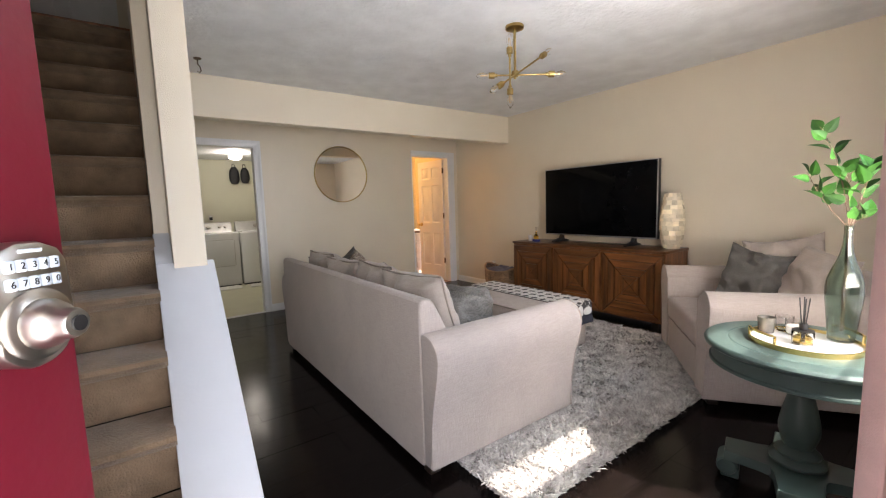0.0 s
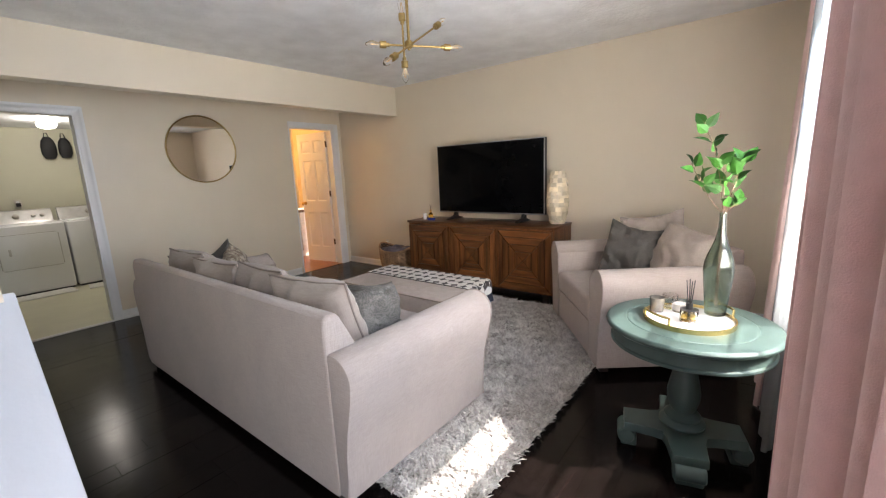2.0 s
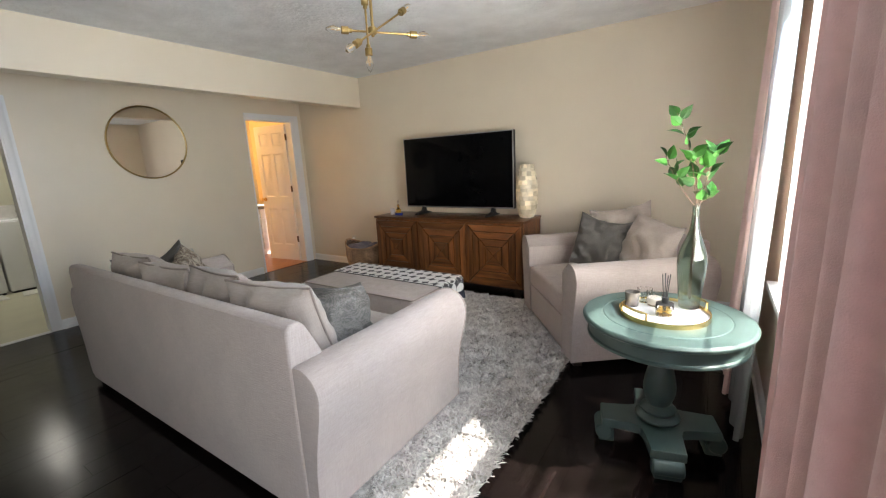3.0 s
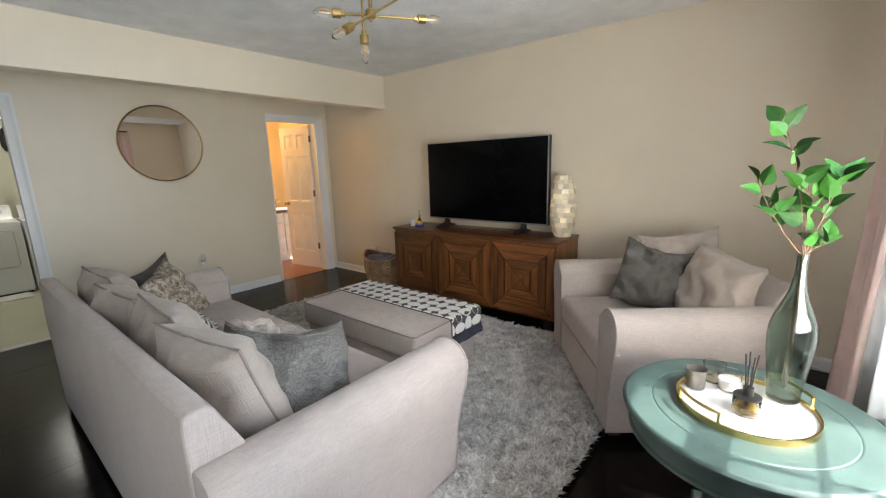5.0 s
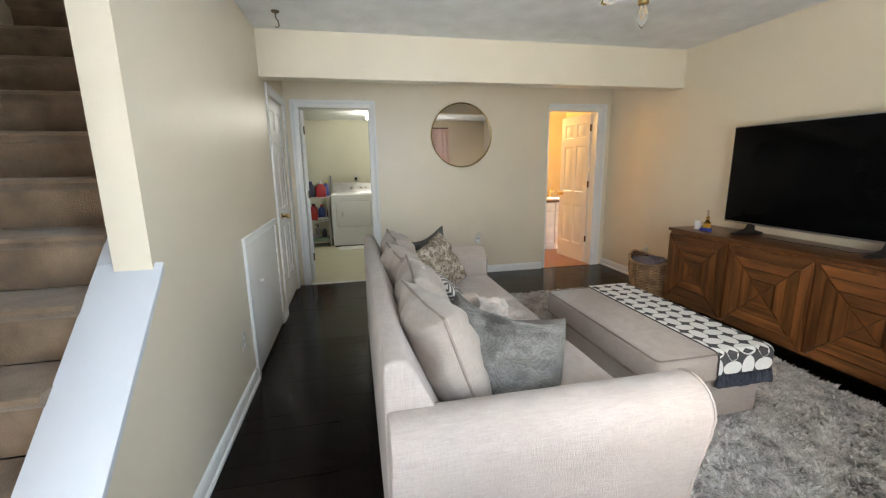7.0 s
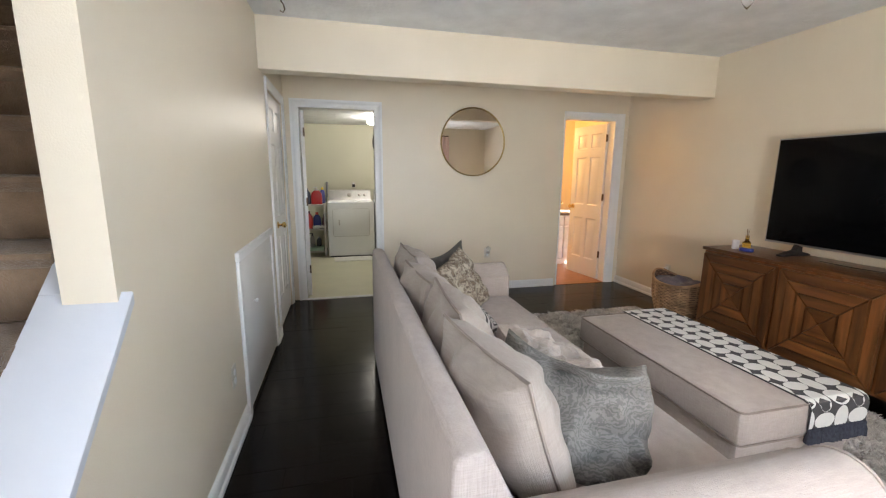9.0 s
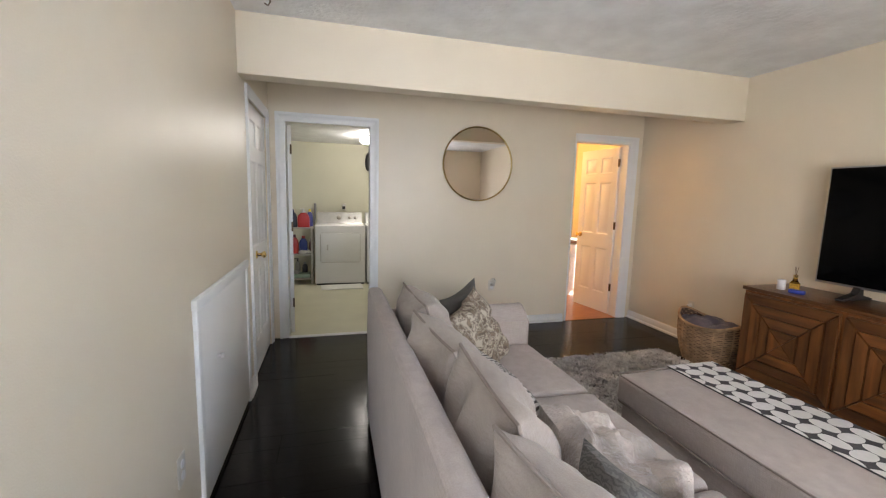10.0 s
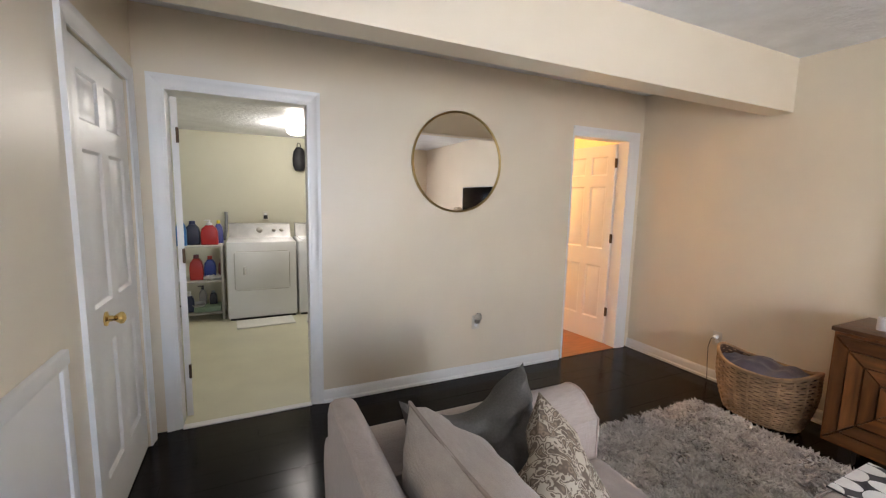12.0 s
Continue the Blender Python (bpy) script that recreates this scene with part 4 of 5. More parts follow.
def rod(a, b, off, r=0.006):
    """A rod from a to b past the hub, with a socket and bulb at each end."""
    a, b, off = Vector(a) + Vector(off), Vector(b) + Vector(off), Vector(off)
    part("rod", tube([a, b], r, 10), BRASS, ch)
    for end, other in ((a, b), (b, a)):
        d = (end - other).normalized()
        rot = d.to_track_quat('Z', 'Y').to_matrix().to_4x4()
        rot.translation = end
        bm = lathe([(0.0005, -0.02), (0.012, -0.02), (0.012, -0.004), (0.021, 0.0), (0.021, 0.038), (0.017, 0.04), (0.0005, 0.04)], 18)
        bm.transform(rot)
        sock = part("socket", bm, BRASS, ch)
        bm = lathe([(0.011, 0.038), (0.013, 0.05), (0.021, 0.072), (0.023, 0.085), (0.018, 0.105), (0.008, 0.122), (0.0006, 0.13)], 16)
        bm.transform(rot)
        bl = part("bulb", bm, BULB, ch, "clear glass bulb")
        bl.visible_shadow = False
        bm = tube([(-0.006, 0, 0.045), (-0.007, 0, 0.08), (-0.002, 0, 0.098), (0.002, 0, 0.078), (0.007, 0, 0.096), (0.006, 0, 0.045)], 0.0011, 5)
        bm.transform(rot)
        part("filament", bm, FIL, ch)


rod((-0.11, 0.09, 0.0), (0.20, -0.125, 0.0), (0, 0, -0.004))
rod((-0.15, 0.0, -0.095), (0.25, 0.0, 0.155), (0, -0.024, 0))
rod((0, 0, -0.11), (0, 0, 0.12), (-0.062, -0.012, 0))

# ---- mirror ----
mir = thing("round_mirror", pose(2.04, YB - 0.003, 1.725), "round wall mirror with a thin brass rim", "mirror")
part("rim", lathe([(0.363, 0.0), (0.378, 0.0), (0.378, -0.022), (0.372, -0.025), (0.366, -0.022), (0.363, -0.014)], 72, axis='Y', ring_shape=True), BRASS, mir)
part("glass", lathe([(0.0005, -0.002), (0.364, -0.002), (0.364, -0.012), (0.0005, -0.012)], 72, axis='Y'), MIRRORM, mir)

# ---- window, sill, curtains ----
wx0, wx1, wz0, wz1 = WIN
win = thing("window_1", pose(0, 0, 0), "white double-hung window with a grid of thin bars", "window", kind="structure")
PANE = glass("window_glass", (1, 1, 1), 0.0, 1.1)
ym = YF - 0.09
for x0, x1, z0, z1 in ((wx0, wx0 + 0.045, wz0, wz1), (wx1 - 0.045, wx1, wz0, wz1), (wx0 + 0.045, wx1 - 0.045, wz1 - 0.04, wz1), (wx0 + 0.045, wx1 - 0.045, wz0, wz0 + 0.035)):
    part("window_frame", box(x0, ym - 0.04, z0, x1, ym + 0.045, z1, 0.003), TRIM, win)
zmid = 1.34
for y, z0, z1 in ((ym - 0.022, zmid - 0.02, wz1 - 0.04), (ym + 0.018, wz0 + 0.035, zmid + 0.02)):
    a, b = wx0 + 0.045, wx1 - 0.045
    sash = part("sash", box(a, y - 0.015, z1 - 0.04, b, y + 0.015, z1, 0.003), TRIM, win)
    for q in ((a, z0, b, z0 + 0.042), (a, z0 + 0.042, a + 0.042, z1 - 0.04), (b - 0.042, z0 + 0.042, b, z1 - 0.04)):
        part("sash_rail", box(q[0], y - 0.015, q[1], q[2], y + 0.015, q[3], 0.003), TRIM, win)
    for k in (1, 2, 3):
        xk = a + (b - a) * k / 4
        part("muntin", box(xk - 0.008, y - 0.006, z0 + 0.042, xk + 0.008, y + 0.006, z1 - 0.04), TRIM, win)
    zk = (z0 + z1) / 2
    part("muntin", box(a + 0.042, y - 0.0055, zk - 0.008, b - 0.042, y + 0.0055, zk + 0.008), TRIM, win)
    pane = part("pane", box(a + 0.04, y - 0.002, z0 + 0.04, b - 0.04, y + 0.002, z1 - 0.038), PANE, win)
    pane.visible_shadow = False
for x0, x1 in ((wx0 - 0.001, wx0 + 0.012), (wx1 - 0.012, wx1 + 0.001)):
    part("jamb_liner", box(x0, ym + 0.046, wz0 + 0.005, x1, YF + 0.004, wz1 - 0.012), TRIM, win)
part("head_liner", box(wx0, ym + 0.046, wz1 - 0.012, wx1, YF + 0.004, wz1 + 0.001), TRIM, win)
structure("window_sill", box(wx0 - 0.05, YF - 0.05, wz0 - 0.028, wx1 + 0.05, YF + 0.045, wz0 + 0.004, 0.006), TRIM, "deep white painted window sill", "window sill")


def curtain(name, x0, x1, y, z0, z1, waves, amp, mat, label, seed, flare=0.0, thick=0.004, kick=0.0, slant=0.0):
    e = thing(name, pose(0, 0, 0), label, "curtain")
    bm = bmesh.new()
    nx, nz = waves * 10, 22
    lay = []
    for s_ in (0, 1):
        g = []
        for j in range(nz + 1):
            v = j / nz
            z = z0 + (z1 - z0) * v
            r_ = []
            for i in range(nx + 1):
                u = i / nx
                ph = u * waves * 2 * math.pi
                a = amp * (0.75 + 0.25 * math.sin(i * 0.37 + seed)) * (1.0 + 0.35 * (1 - v))
                xx = x0 + (x1 - x0) * u + flare * (1 - v) * (u - 0.5) + 0.012 * math.sin(ph * 0.5 + v * 2 + seed)
                yy = y + a * math.sin(ph + 0.5 * math.sin(v * 3 + seed)) + kick * (1 - v) + slant * (u - 0.5) + thick * s_
                r_.append(bm.verts.new((xx, yy, z + (0.012 * math.sin(ph * 0.5 + seed) if j == 0 else 0))))
            g.append(r_)
        lay.append(g)
    for g in lay:
        for j in range(nz):
            for i in range(nx):
                bm.faces.new((g[j][i], g[j][i + 1], g[j + 1][i + 1], g[j + 1][i]))
    rim = [(0, i) for i in range(nx + 1)] + [(j, nx) for j in range(1, nz + 1)] + [(nz, i) for i in range(nx - 1, -1, -1)] + [(j, 0) for j in range(nz - 1, 0, -1)]
    for (j, i), (j2, i2) in zip(rim, rim[1:] + rim[:1]):
        bm.faces.new((lay[0][j][i], lay[0][j2][i2], lay[1][j2][i2], lay[1][j][i]))
    part("cloth", bm, mat, e)
    return e


SHEER = bpy.data.materials.new("white_sheer")
SHEER.use_nodes = True
sn, sl_ = SHEER.node_tree.nodes, SHEER.node_tree.links
dif, trl, trp = sn.new("ShaderNodeBsdfDiffuse"), sn.new("ShaderNodeBsdfTranslucent"), sn.new("ShaderNodeBsdfTransparent")
dif.inputs[0].default_value = trl.inputs[0].default_value = (0.42, 0.45, 0.47, 1)
mx1, mx2 = sn.new("ShaderNodeMixShader"), sn.new("ShaderNodeMixShader")
mx1.inputs[0].default_value, mx2.inputs[0].default_value = 0.55, 0.55
sl_.new(dif.outputs[0], mx1.inputs[1])
sl_.new(trl.outputs[0], mx1.inputs[2])
sl_.new(mx1.outputs[0], mx2.inputs[1])
sl_.new(trp.outputs[0], mx2.inputs[2])
sl_.new(mx2.outputs[0], sn["Material Output"].inputs[0])
curtain("curtain", 0.58, 1.20, 1.325, 0.03, 2.26, 5, 0.03, CURTP, "dusty pink curtain hanging open beside the window", 0.3, slant=0.085)
curtain("curtain", 2.50, 3.10, 1.315, 0.03, 2.26, 5, 0.026, CURTP, "dusty pink curtain gathered by the armchair", 1.7, kick=0.06)
curtain("sheer_curtain", 2.09, 2.58, 1.318, 0.04, 2.22, 4, 0.025, SHEER, "white sheer curtain glowing in the sun", 2.9, kick=0.03)
rodc = thing("curtain_rod", pose(0, 0, 0), "thin metal curtain rod on brackets", "curtain rod")
part("rod", tube([(0.40, 1.345, 2.27), (3.08, 1.345, 2.27)], 0.011, 12), BRONZE, rodc)
for x in (0.45, 1.78, 3.03):
    part("bracket", box(x - 0.01, YF, 2.255, x + 0.01, 1.345, 2.27), BRONZE, rodc)

# ---- front door ----
DOOR_A = 52.4
fd = thing("door_4", pose(-0.775, 1.205, 0.015, 0, 0, DOOR_A), "red front door swung open, with a nickel keypad lock", "door", kind="structure")
part("door_leaf", box(0, -0.022, 0, 0.857, 0.022, 2.02, 0.003), REDP, fd)
LX, LZK = 0.788, 1.156
plate_outline = [(LX + 0.040 * math.cos(radians(q)), LZK - 0.022 + 0.040 * math.sin(radians(q))) for q in range(180, 361, 15)]
plate_outline += [(LX + 0.039, LZK + 0.045), (LX + 0.031, LZK + 0.058), (LX + 0.012, LZK + 0.066), (LX - 0.012, LZK + 0.066), (LX - 0.031, LZK + 0.058), (LX - 0.039, LZK + 0.045)]
lock = part("lock_plate", extrude(plate_outline, -0.055, -0.022, 'Y', 0.005), NICKEL, fd, "satin nickel keypad plate")
BTN = material("keypad_button", (0.55, 0.62, 0.70), 0.3)
INK = material("black_ink", (0.02, 0.02, 0.02), 0.5)
for r_ in range(2):
    for c in range(5):
        bx, bz = LX - 0.022 + 0.011 * c, LZK + 0.026 + 0.0175 * (1 - r_)
        b_ = part("button", box(bx - 0.0048, -0.059, bz - 0.0062, bx + 0.0048, -0.054, bz + 0.0062, 0.002), BTN, lock)
        cu = bpy.data.curves.new("digit", 'FONT')
        cu.body, cu.size, cu.align_x, cu.align_y, cu.extrude = str((5 * r_ + c + 1) % 10), 0.0095, 'CENTER', 'CENTER', 0.0003
        tmp = bpy.data.objects.new("digit", cu)
        me = bpy.data.meshes.new_from_object(tmp)
        me.transform(pose(bx, -0.0594, bz, 90, 0, 0))
        me.materials.append(INK)
        bpy.data.objects.remove(tmp)
        dg = new("digit", me)
        dg.parent = lock
part("indicator", box(LX - 0.011, -0.0575, LZK + 0.0555, LX + 0.011, -0.054, LZK + 0.0595, 0.001), BTN, lock)
KZ = LZK - 0.017
part("knob_rose", lathe([(0.0005, -0.054), (0.036, -0.054), (0.036, -0.058), (0.032, -0.061), (0.0005, -0.061)], 32, center=(LX, 0, KZ), axis='Y'), NICKEL, lock)
part("knob", lathe([(0.026, -0.0605), (0.0255, -0.066), (0.021, -0.077), (0.016, -0.084), (0.0155, -0.092), (0.0135, -0.096), (0.0005, -0.097)], 32, center=(LX, 0, KZ), axis='Y'), NICKEL, lock)
part("keyhole", lathe([(0.0005, -0.0965), (0.008, -0.0965), (0.008, -0.099), (0.0005, -0.099)], 16, center=(LX, 0, KZ), axis='Y'), BLACKP, lock)
casing("front_casing", 'X', YF, 1, FDOOR[0], FDOOR[1], FDOOR[3])

# ---- on the round table ----
TRAYW = material("white_tray_base", (0.52, 0.52, 0.52), 0.4, var=0.03)
tray = thing("tray", pose(1.99, 1.682, TZ), "round white tray with a brass rim and two handles", "tray")
part("base", lathe([(0.0005, 0.0), (0.178, 0.0), (0.178, 0.008), (0.0005, 0.008)], 56), TRAYW, tray)
part("rim", lathe([(0.1785, 0.0), (0.184, 0.0), (0.184, 0.021), (0.1785, 0.021)], 56, ring_shape=True), BRIGHTBRASS, tray)
for a0 in (140, 320):
    pts = []
    for k in range(-3, 4):
        a = radians(a0 + k * 8)
        pts.append((0.181 * math.cos(a), 0.181 * math.sin(a), 0.052))
    pts = [(pts[0][0], pts[0][1], 0.015), *pts, (pts[-1][0], pts[-1][1], 0.015)]
    part("handle", tube(pts, 0.0055, 8), BRIGHTBRASS, tray)
VASEG = glass("grey_green_glass", (0.52, 0.63, 0.57), 0.0, 1.45)
vase = thing("vase", pose(2.10, 1.59, TZ + 0.009), "tall smoky green glass bottle vase", "vase")
prof = [(r * 0.82, z * 0.98) for r, z in [(0.0005, 0.0), (0.045, 0.0), (0.052, 0.006), (0.054, 0.03), (0.062, 0.10), (0.071, 0.17), (0.074, 0.215), (0.07, 0.255), (0.057, 0.295), (0.038, 0.335), (0.026, 0.37), (0.019, 0.41), (0.0165, 0.45), (0.018, 0.478)]]
inner = [(max(r - 0.004, 0.0005), max(z, 0.022)) for r, z in prof[1:]][::-1] + [(0.0005, 0.022)]
part("glass", lathe(prof + inner, 40), VASEG, vase)
part("lip", lathe([(0.0124, 0.4676), (0.0150, 0.4676), (0.0156, 0.4702), (0.0150, 0.473), (0.0124, 0.473)], 28, ring_shape=True), VASEG, vase, "rounded glass lip")
LEAF = material("green_leaf", (0.018, 0.085, 0.012), 0.6, spec=0.25, var=0.5, scale=9, color2=(0.04, 0.15, 0.018), bump=0.1, bscale=60, island=0.5)
STEM = material("brown_twig", (0.17, 0.10, 0.06), 0.7, var=0.2)
plant = thing("branch", pose(2.10, 1.59, TZ), "leafy green artificial branch standing in the vase", "plant")


def leaf_mesh():
    bm = bmesh.new()
    n = 7
    rows = []
    for i in range(n + 1):
        t = i / n
        w = 0.0245 * max(0.0, math.sin(math.pi * t ** 0.7)) ** 0.85 * (1 - 0.35 * t * t) + 0.0005
        droop = -0.014 * t * t
        rows.append([bm.verts.new((0.078 * t, s_ * w, droop + abs(s_) * w * 0.35)) for s_ in (-1, -0.5, 0, 0.5, 1)])
    for a, b in zip(rows, rows[1:]):
        for k in range(4):
            bm.faces.new((a[k], a[k + 1], b[k + 1], b[k]))
    return finish(bm, "leaf", LEAF)


leaf_data = leaf_mesh()
rng = random.Random(12)


def sprig(points, leaves, r=0.0022):
    pts = [Vector(p) for p in points]
    dense = []
    for a, b in zip(pts, pts[1:]):
        for k in range(6):
            dense.append(a.lerp(b, k / 6))
    dense.append(pts[-1])
    part("twig", tube(dense, [r * (1 - 0.6 * i / len(dense)) for i in range(len(dense))], 6), STEM, plant)
    for k in range(leaves):
        t = 0.55 + 0.45 * (k + 0.5) / leaves
        i = min(int(t * (len(dense) - 1)), len(dense) - 1)
        p = dense[i]
        ang = k * 2.4 + rng.uniform(-0.6, 0.6)
        d = Vector((math.cos(ang), math.sin(ang), rng.uniform(0.5, 2.6))).normalized()
        stalk = p + d * rng.uniform(0.006, 0.018)
        part("leaf_stalk", tube([p, stalk], 0.001, 4), STEM, plant)
        o = new("leaf", leaf_data)
        o.parent = plant
        q = d.to_track_quat('X', 'Z').to_matrix().to_4x4()
        sc = rng.uniform(0.72, 1.02)
        o.matrix_local = Matrix.Translation(stalk) @ q @ pose(0, 0, 0, rng.uniform(-100, 100), rng.uniform(-12, 26), 0) @ Matrix.Diagonal((sc, sc, sc, 1))


sprig([(0, 0, 0.05), (0.0, 0, 0.47), (-0.015, 0.02, 0.62), (-0.03, 0.05, 0.76), (-0.055, 0.095, 0.875)], 12)
sprig([(0.005, 0, 0.05), (0.004, 0, 0.47), (0.0, -0.025, 0.57), (-0.01, -0.045, 0.66), (-0.015, -0.06, 0.70)], 13)
sprig([(-0.005, 0, 0.05), (-0.004, 0, 0.47), (-0.02, 0.05, 0.54), (-0.035, 0.095, 0.62), (-0.04, 0.13, 0.70)], 9)
sprig([(0, 0.004, 0.05), (0.0, 0.004, 0.47), (0.0, -0.022, 0.50), (0.0, -0.05, 0.52)], 6)
sprig([(0.002, -0.004, 0.05), (0.0, -0.003, 0.47), (-0.01, 0.005, 0.58), (-0.02, 0.012, 0.68)], 7)

CUPG = glass("frosted_clear_glass", (0.95, 0.95, 0.95), 0.08, 1.3)
CUPD = material("smoky_silver_cup", (0.20, 0.185, 0.17), 0.25, 0.55, var=0.2, scale=30)
WAX = material("white_wax", (0.8, 0.78, 0.74), 0.5)


def cup(x, y, r, h, mat, label, wax):
    e = thing("candle_cup", pose(x, y, TZ + 0.009), label, "candle cup", "candle cups on the tray")
    part("cup", lathe([(0.0005, 0), (r * 0.8, 0), (r * 0.84, 0.004), (r, h), (r - 0.003, h), (r * 0.84 - 0.003, 0.008), (0.0005, 0.008)], 28), mat, e)
    if wax:
        part("wax", lathe([(0.0005, 0.009), (r * 0.8, 0.009), (r * 0.88, h * 0.62), (0.0005, h * 0.62)], 24), WAX, e)


cup(2.025, 1.818, 0.034, 0.068, CUPD, "small smoky metallic candle cup", False)
cup(2.105, 1.775, 0.034, 0.066, CUPG, "clear glass candle cup", False)
cup(2.068, 1.728, 0.036, 0.064, CUPG, "clear glass cup holding a white candle", True)
dif_ = thing("reed_diffuser", pose(1.945, 1.675, TZ + 0.009), "glass reed diffuser with black sticks and amber oil", "reed diffuser")
part("jar", lathe([(0.0005, 0), (0.034, 0), (0.036, 0.004), (0.036, 0.05), (0.034, 0.054), (0.033, 0.05), (0.033, 0.006), (0.0005, 0.006)], 28), CUPG, dif_)
OIL = glass("amber_oil", (0.9, 0.6, 0.12), 0.0, 1.35)
part("oil", lathe([(0.0005, 0.007), (0.0315, 0.007), (0.0315, 0.026), (0.0005, 0.026)], 24), OIL, dif_)
part("jar_lid", lathe([(0.0005, 0.055), (0.036, 0.055), (0.036, 0.058), (0.014, 0.06), (0.014, 0.085), (0.0005, 0.085)], 24), BLACKP, dif_)
for k, (dx, dy) in enumerate(((0.012, 0.004), (-0.004, 0.01), (0.003, -0.009), (-0.01, -0.004))):
    part("stick", tube([(dx * 0.3, dy * 0.3, 0.012), (dx * 0.7, dy * 0.7, 0.085), (dx * 1.6, dy * 1.6, 0.19)], 0.0022, 6), BLACKP, dif_)

# ---- on the sideboard ----
lamp = thing("shell_lamp", pose(3.855, 3.075, 0.79), "tall table lamp covered in cream shell chips", "table lamp")
lamp_prof = lambda z: 0.068 + 0.042 * math.sin(math.pi * min(1, max(0, (z - 0.0) / 0.52)) ** 0.85)
part("core", lathe([(0.0005, 0.0)] + [(lamp_prof(k * 0.52 / 16) - 0.006, k * 0.52 / 16) for k in range(17)] + [(0.0005, 0.52)], 32), SHELLM, lamp)
rng = random.Random(5)
zs_ = [0.0]
while zs_[-1] < 0.50:
    zs_.append(zs_[-1] + rng.uniform(0.027, 0.047))
zs_ = [z * 0.52 / zs_[-1] for z in zs_]
for r_ in range(len(zs_) - 1):
    z0, z1 = zs_[r_], zs_[r_ + 1]
    cnt = rng.choice((10, 11, 12, 13))
    turn = rng.random()
    for c in range(cnt):
        a0 = 2 * math.pi * (c + turn) / cnt
        a1 = a0 + 2 * math.pi / cnt * 0.96
        tilt = rng.uniform(-0.004, 0.006)
        ra, rb = lamp_prof(z0), lamp_prof(z1)
        bm = bmesh.new()
        vs = []
        for rr, zz in ((ra + tilt, z0 + 0.001), (rb - tilt * 0.5, z1 - 0.001)):
            for aa in (a0, a1):
                vs.append(bm.verts.new((rr * math.cos(aa), rr * math.sin(aa), zz)))
        inn = [bm.verts.new((v.co.x * 0.94, v.co.y * 0.94, v.co.z)) for v in vs]
        bm.faces.new((vs[0], vs[1], vs[3], vs[2]))
        for p, q in ((0, 1), (1, 3), (3, 2), (2, 0)):
            bm.faces.new((vs[p], vs[q], inn[q], inn[p]))
        part("shell_chip", bm, SHELLM, lamp, smooth=False)
bott = thing("diffuser_bottle", pose(3.74, 4.64, 0.79), "small glass bottle of amber oil with reeds", "bottle")
part("glass", lathe([(0.0005, 0), (0.026, 0), (0.03, 0.01), (0.03, 0.055), (0.014, 0.075), (0.012, 0.095), (0.0005, 0.095)], 20), OIL, bott)
part("collar", lathe([(0.0005, 0.0955), (0.014, 0.0955), (0.014, 0.115), (0.0005, 0.115)], 16), BRIGHTBRASS, bott)
for dx, dy in ((0.006, 0.01), (-0.008, 0.004), (0.002, -0.01)):
    part("stick", tube([(dx * 0.2, dy * 0.2, 0.115), (dx, dy, 0.17)], 0.0015, 5), WOODD, bott)
BLUEP = material("blue_plastic", (0.03, 0.05, 0.28), 0.35)
blue = tagged(part("trinket_box", box(-0.02, -0.045, 0, 0.02, 0.045, 0.028, 0.008, 3), BLUEP), "small blue box on the sideboard", "box")
blue.matrix_world = pose(3.655, 4.565, 0.79, 0, 0, 12)
WHITEC = material("white_candle", (0.75, 0.72, 0.72), 0.5)
cand = tagged(part("candle", lathe([(0.0005, 0), (0.025, 0), (0.026, 0.003), (0.026, 0.068), (0.022, 0.072), (0.0005, 0.068)], 20), WHITEC), "short white candle on the sideboard", "candle")
cand.location = (3.70, 4.70, 0.79)
cable = tagged(part("cable", tube([(3.80, 4.15, 0.795), (3.78, 3.95, 0.795), (3.82, 3.75, 0.795), (3.79, 3.6, 0.795), (3.9, 3.5, 0.797)], 0.003, 6), BLACKP), "thin black cable lying under the television", "cable")

# ---- basket ----
WICK = material("natural_wicker", (0.36, 0.225, 0.125), 0.7, var=0.35, scale=12, bump=0.2, bscale=80, island=0.15)
JEAN = material("blue_grey_blanket", (0.115, 0.105, 0.14), 0.95, var=0.2, scale=10, bump=0.4, bscale=120, spec=0.15, sheen=0.2)
bk = thing("basket", pose(3.735, 5.235, 0), "oval wicker basket with raised handles, full of a blanket", "basket")
BH = 0.35


def bask_pt(a, v, grow=0.0):
    ry = (0.22 + 0.075 * math.sin(min(1, v * 1.25) * math.pi / 2)) + grow
    rx = (0.145 + 0.04 * math.sin(min(1, v * 1.25) * math.pi / 2)) + grow
    top = BH + 0.075 * max(0, abs(math.sin(a)) ** 3.2) * v
    return Vector((rx * math.cos(a), ry * math.sin(a), 0.012 + (top - 0.012) * v))


bm = bmesh.new()
NA, NV = 56, 10
gr = [[bm.verts.new(bask_pt(2 * math.pi * i / NA, j / NV, -0.008)) for i in range(NA)] for j in range(NV + 1)]
for j in range(NV):
    for i in range(NA):
        bm.faces.new((gr[j][i], gr[j][(i + 1) % NA], gr[j + 1][(i + 1) % NA], gr[j + 1][i]))
bm.faces.new(gr[0])
DARKW = material("dark_wicker_lining", (0.09, 0.05, 0.03), 0.85, var=0.3)
part("lining", bm, DARKW, bk)
for k in range(22):
    v = (k + 0.5) / 22
    pts = [bask_pt(2 * math.pi * i / 88, v, 0.0035 * (1 if (i // 2 + k) % 2 else -1)) for i in range(89)]
    part("weaver", tube(pts, 0.0064, 6), WICK, bk)
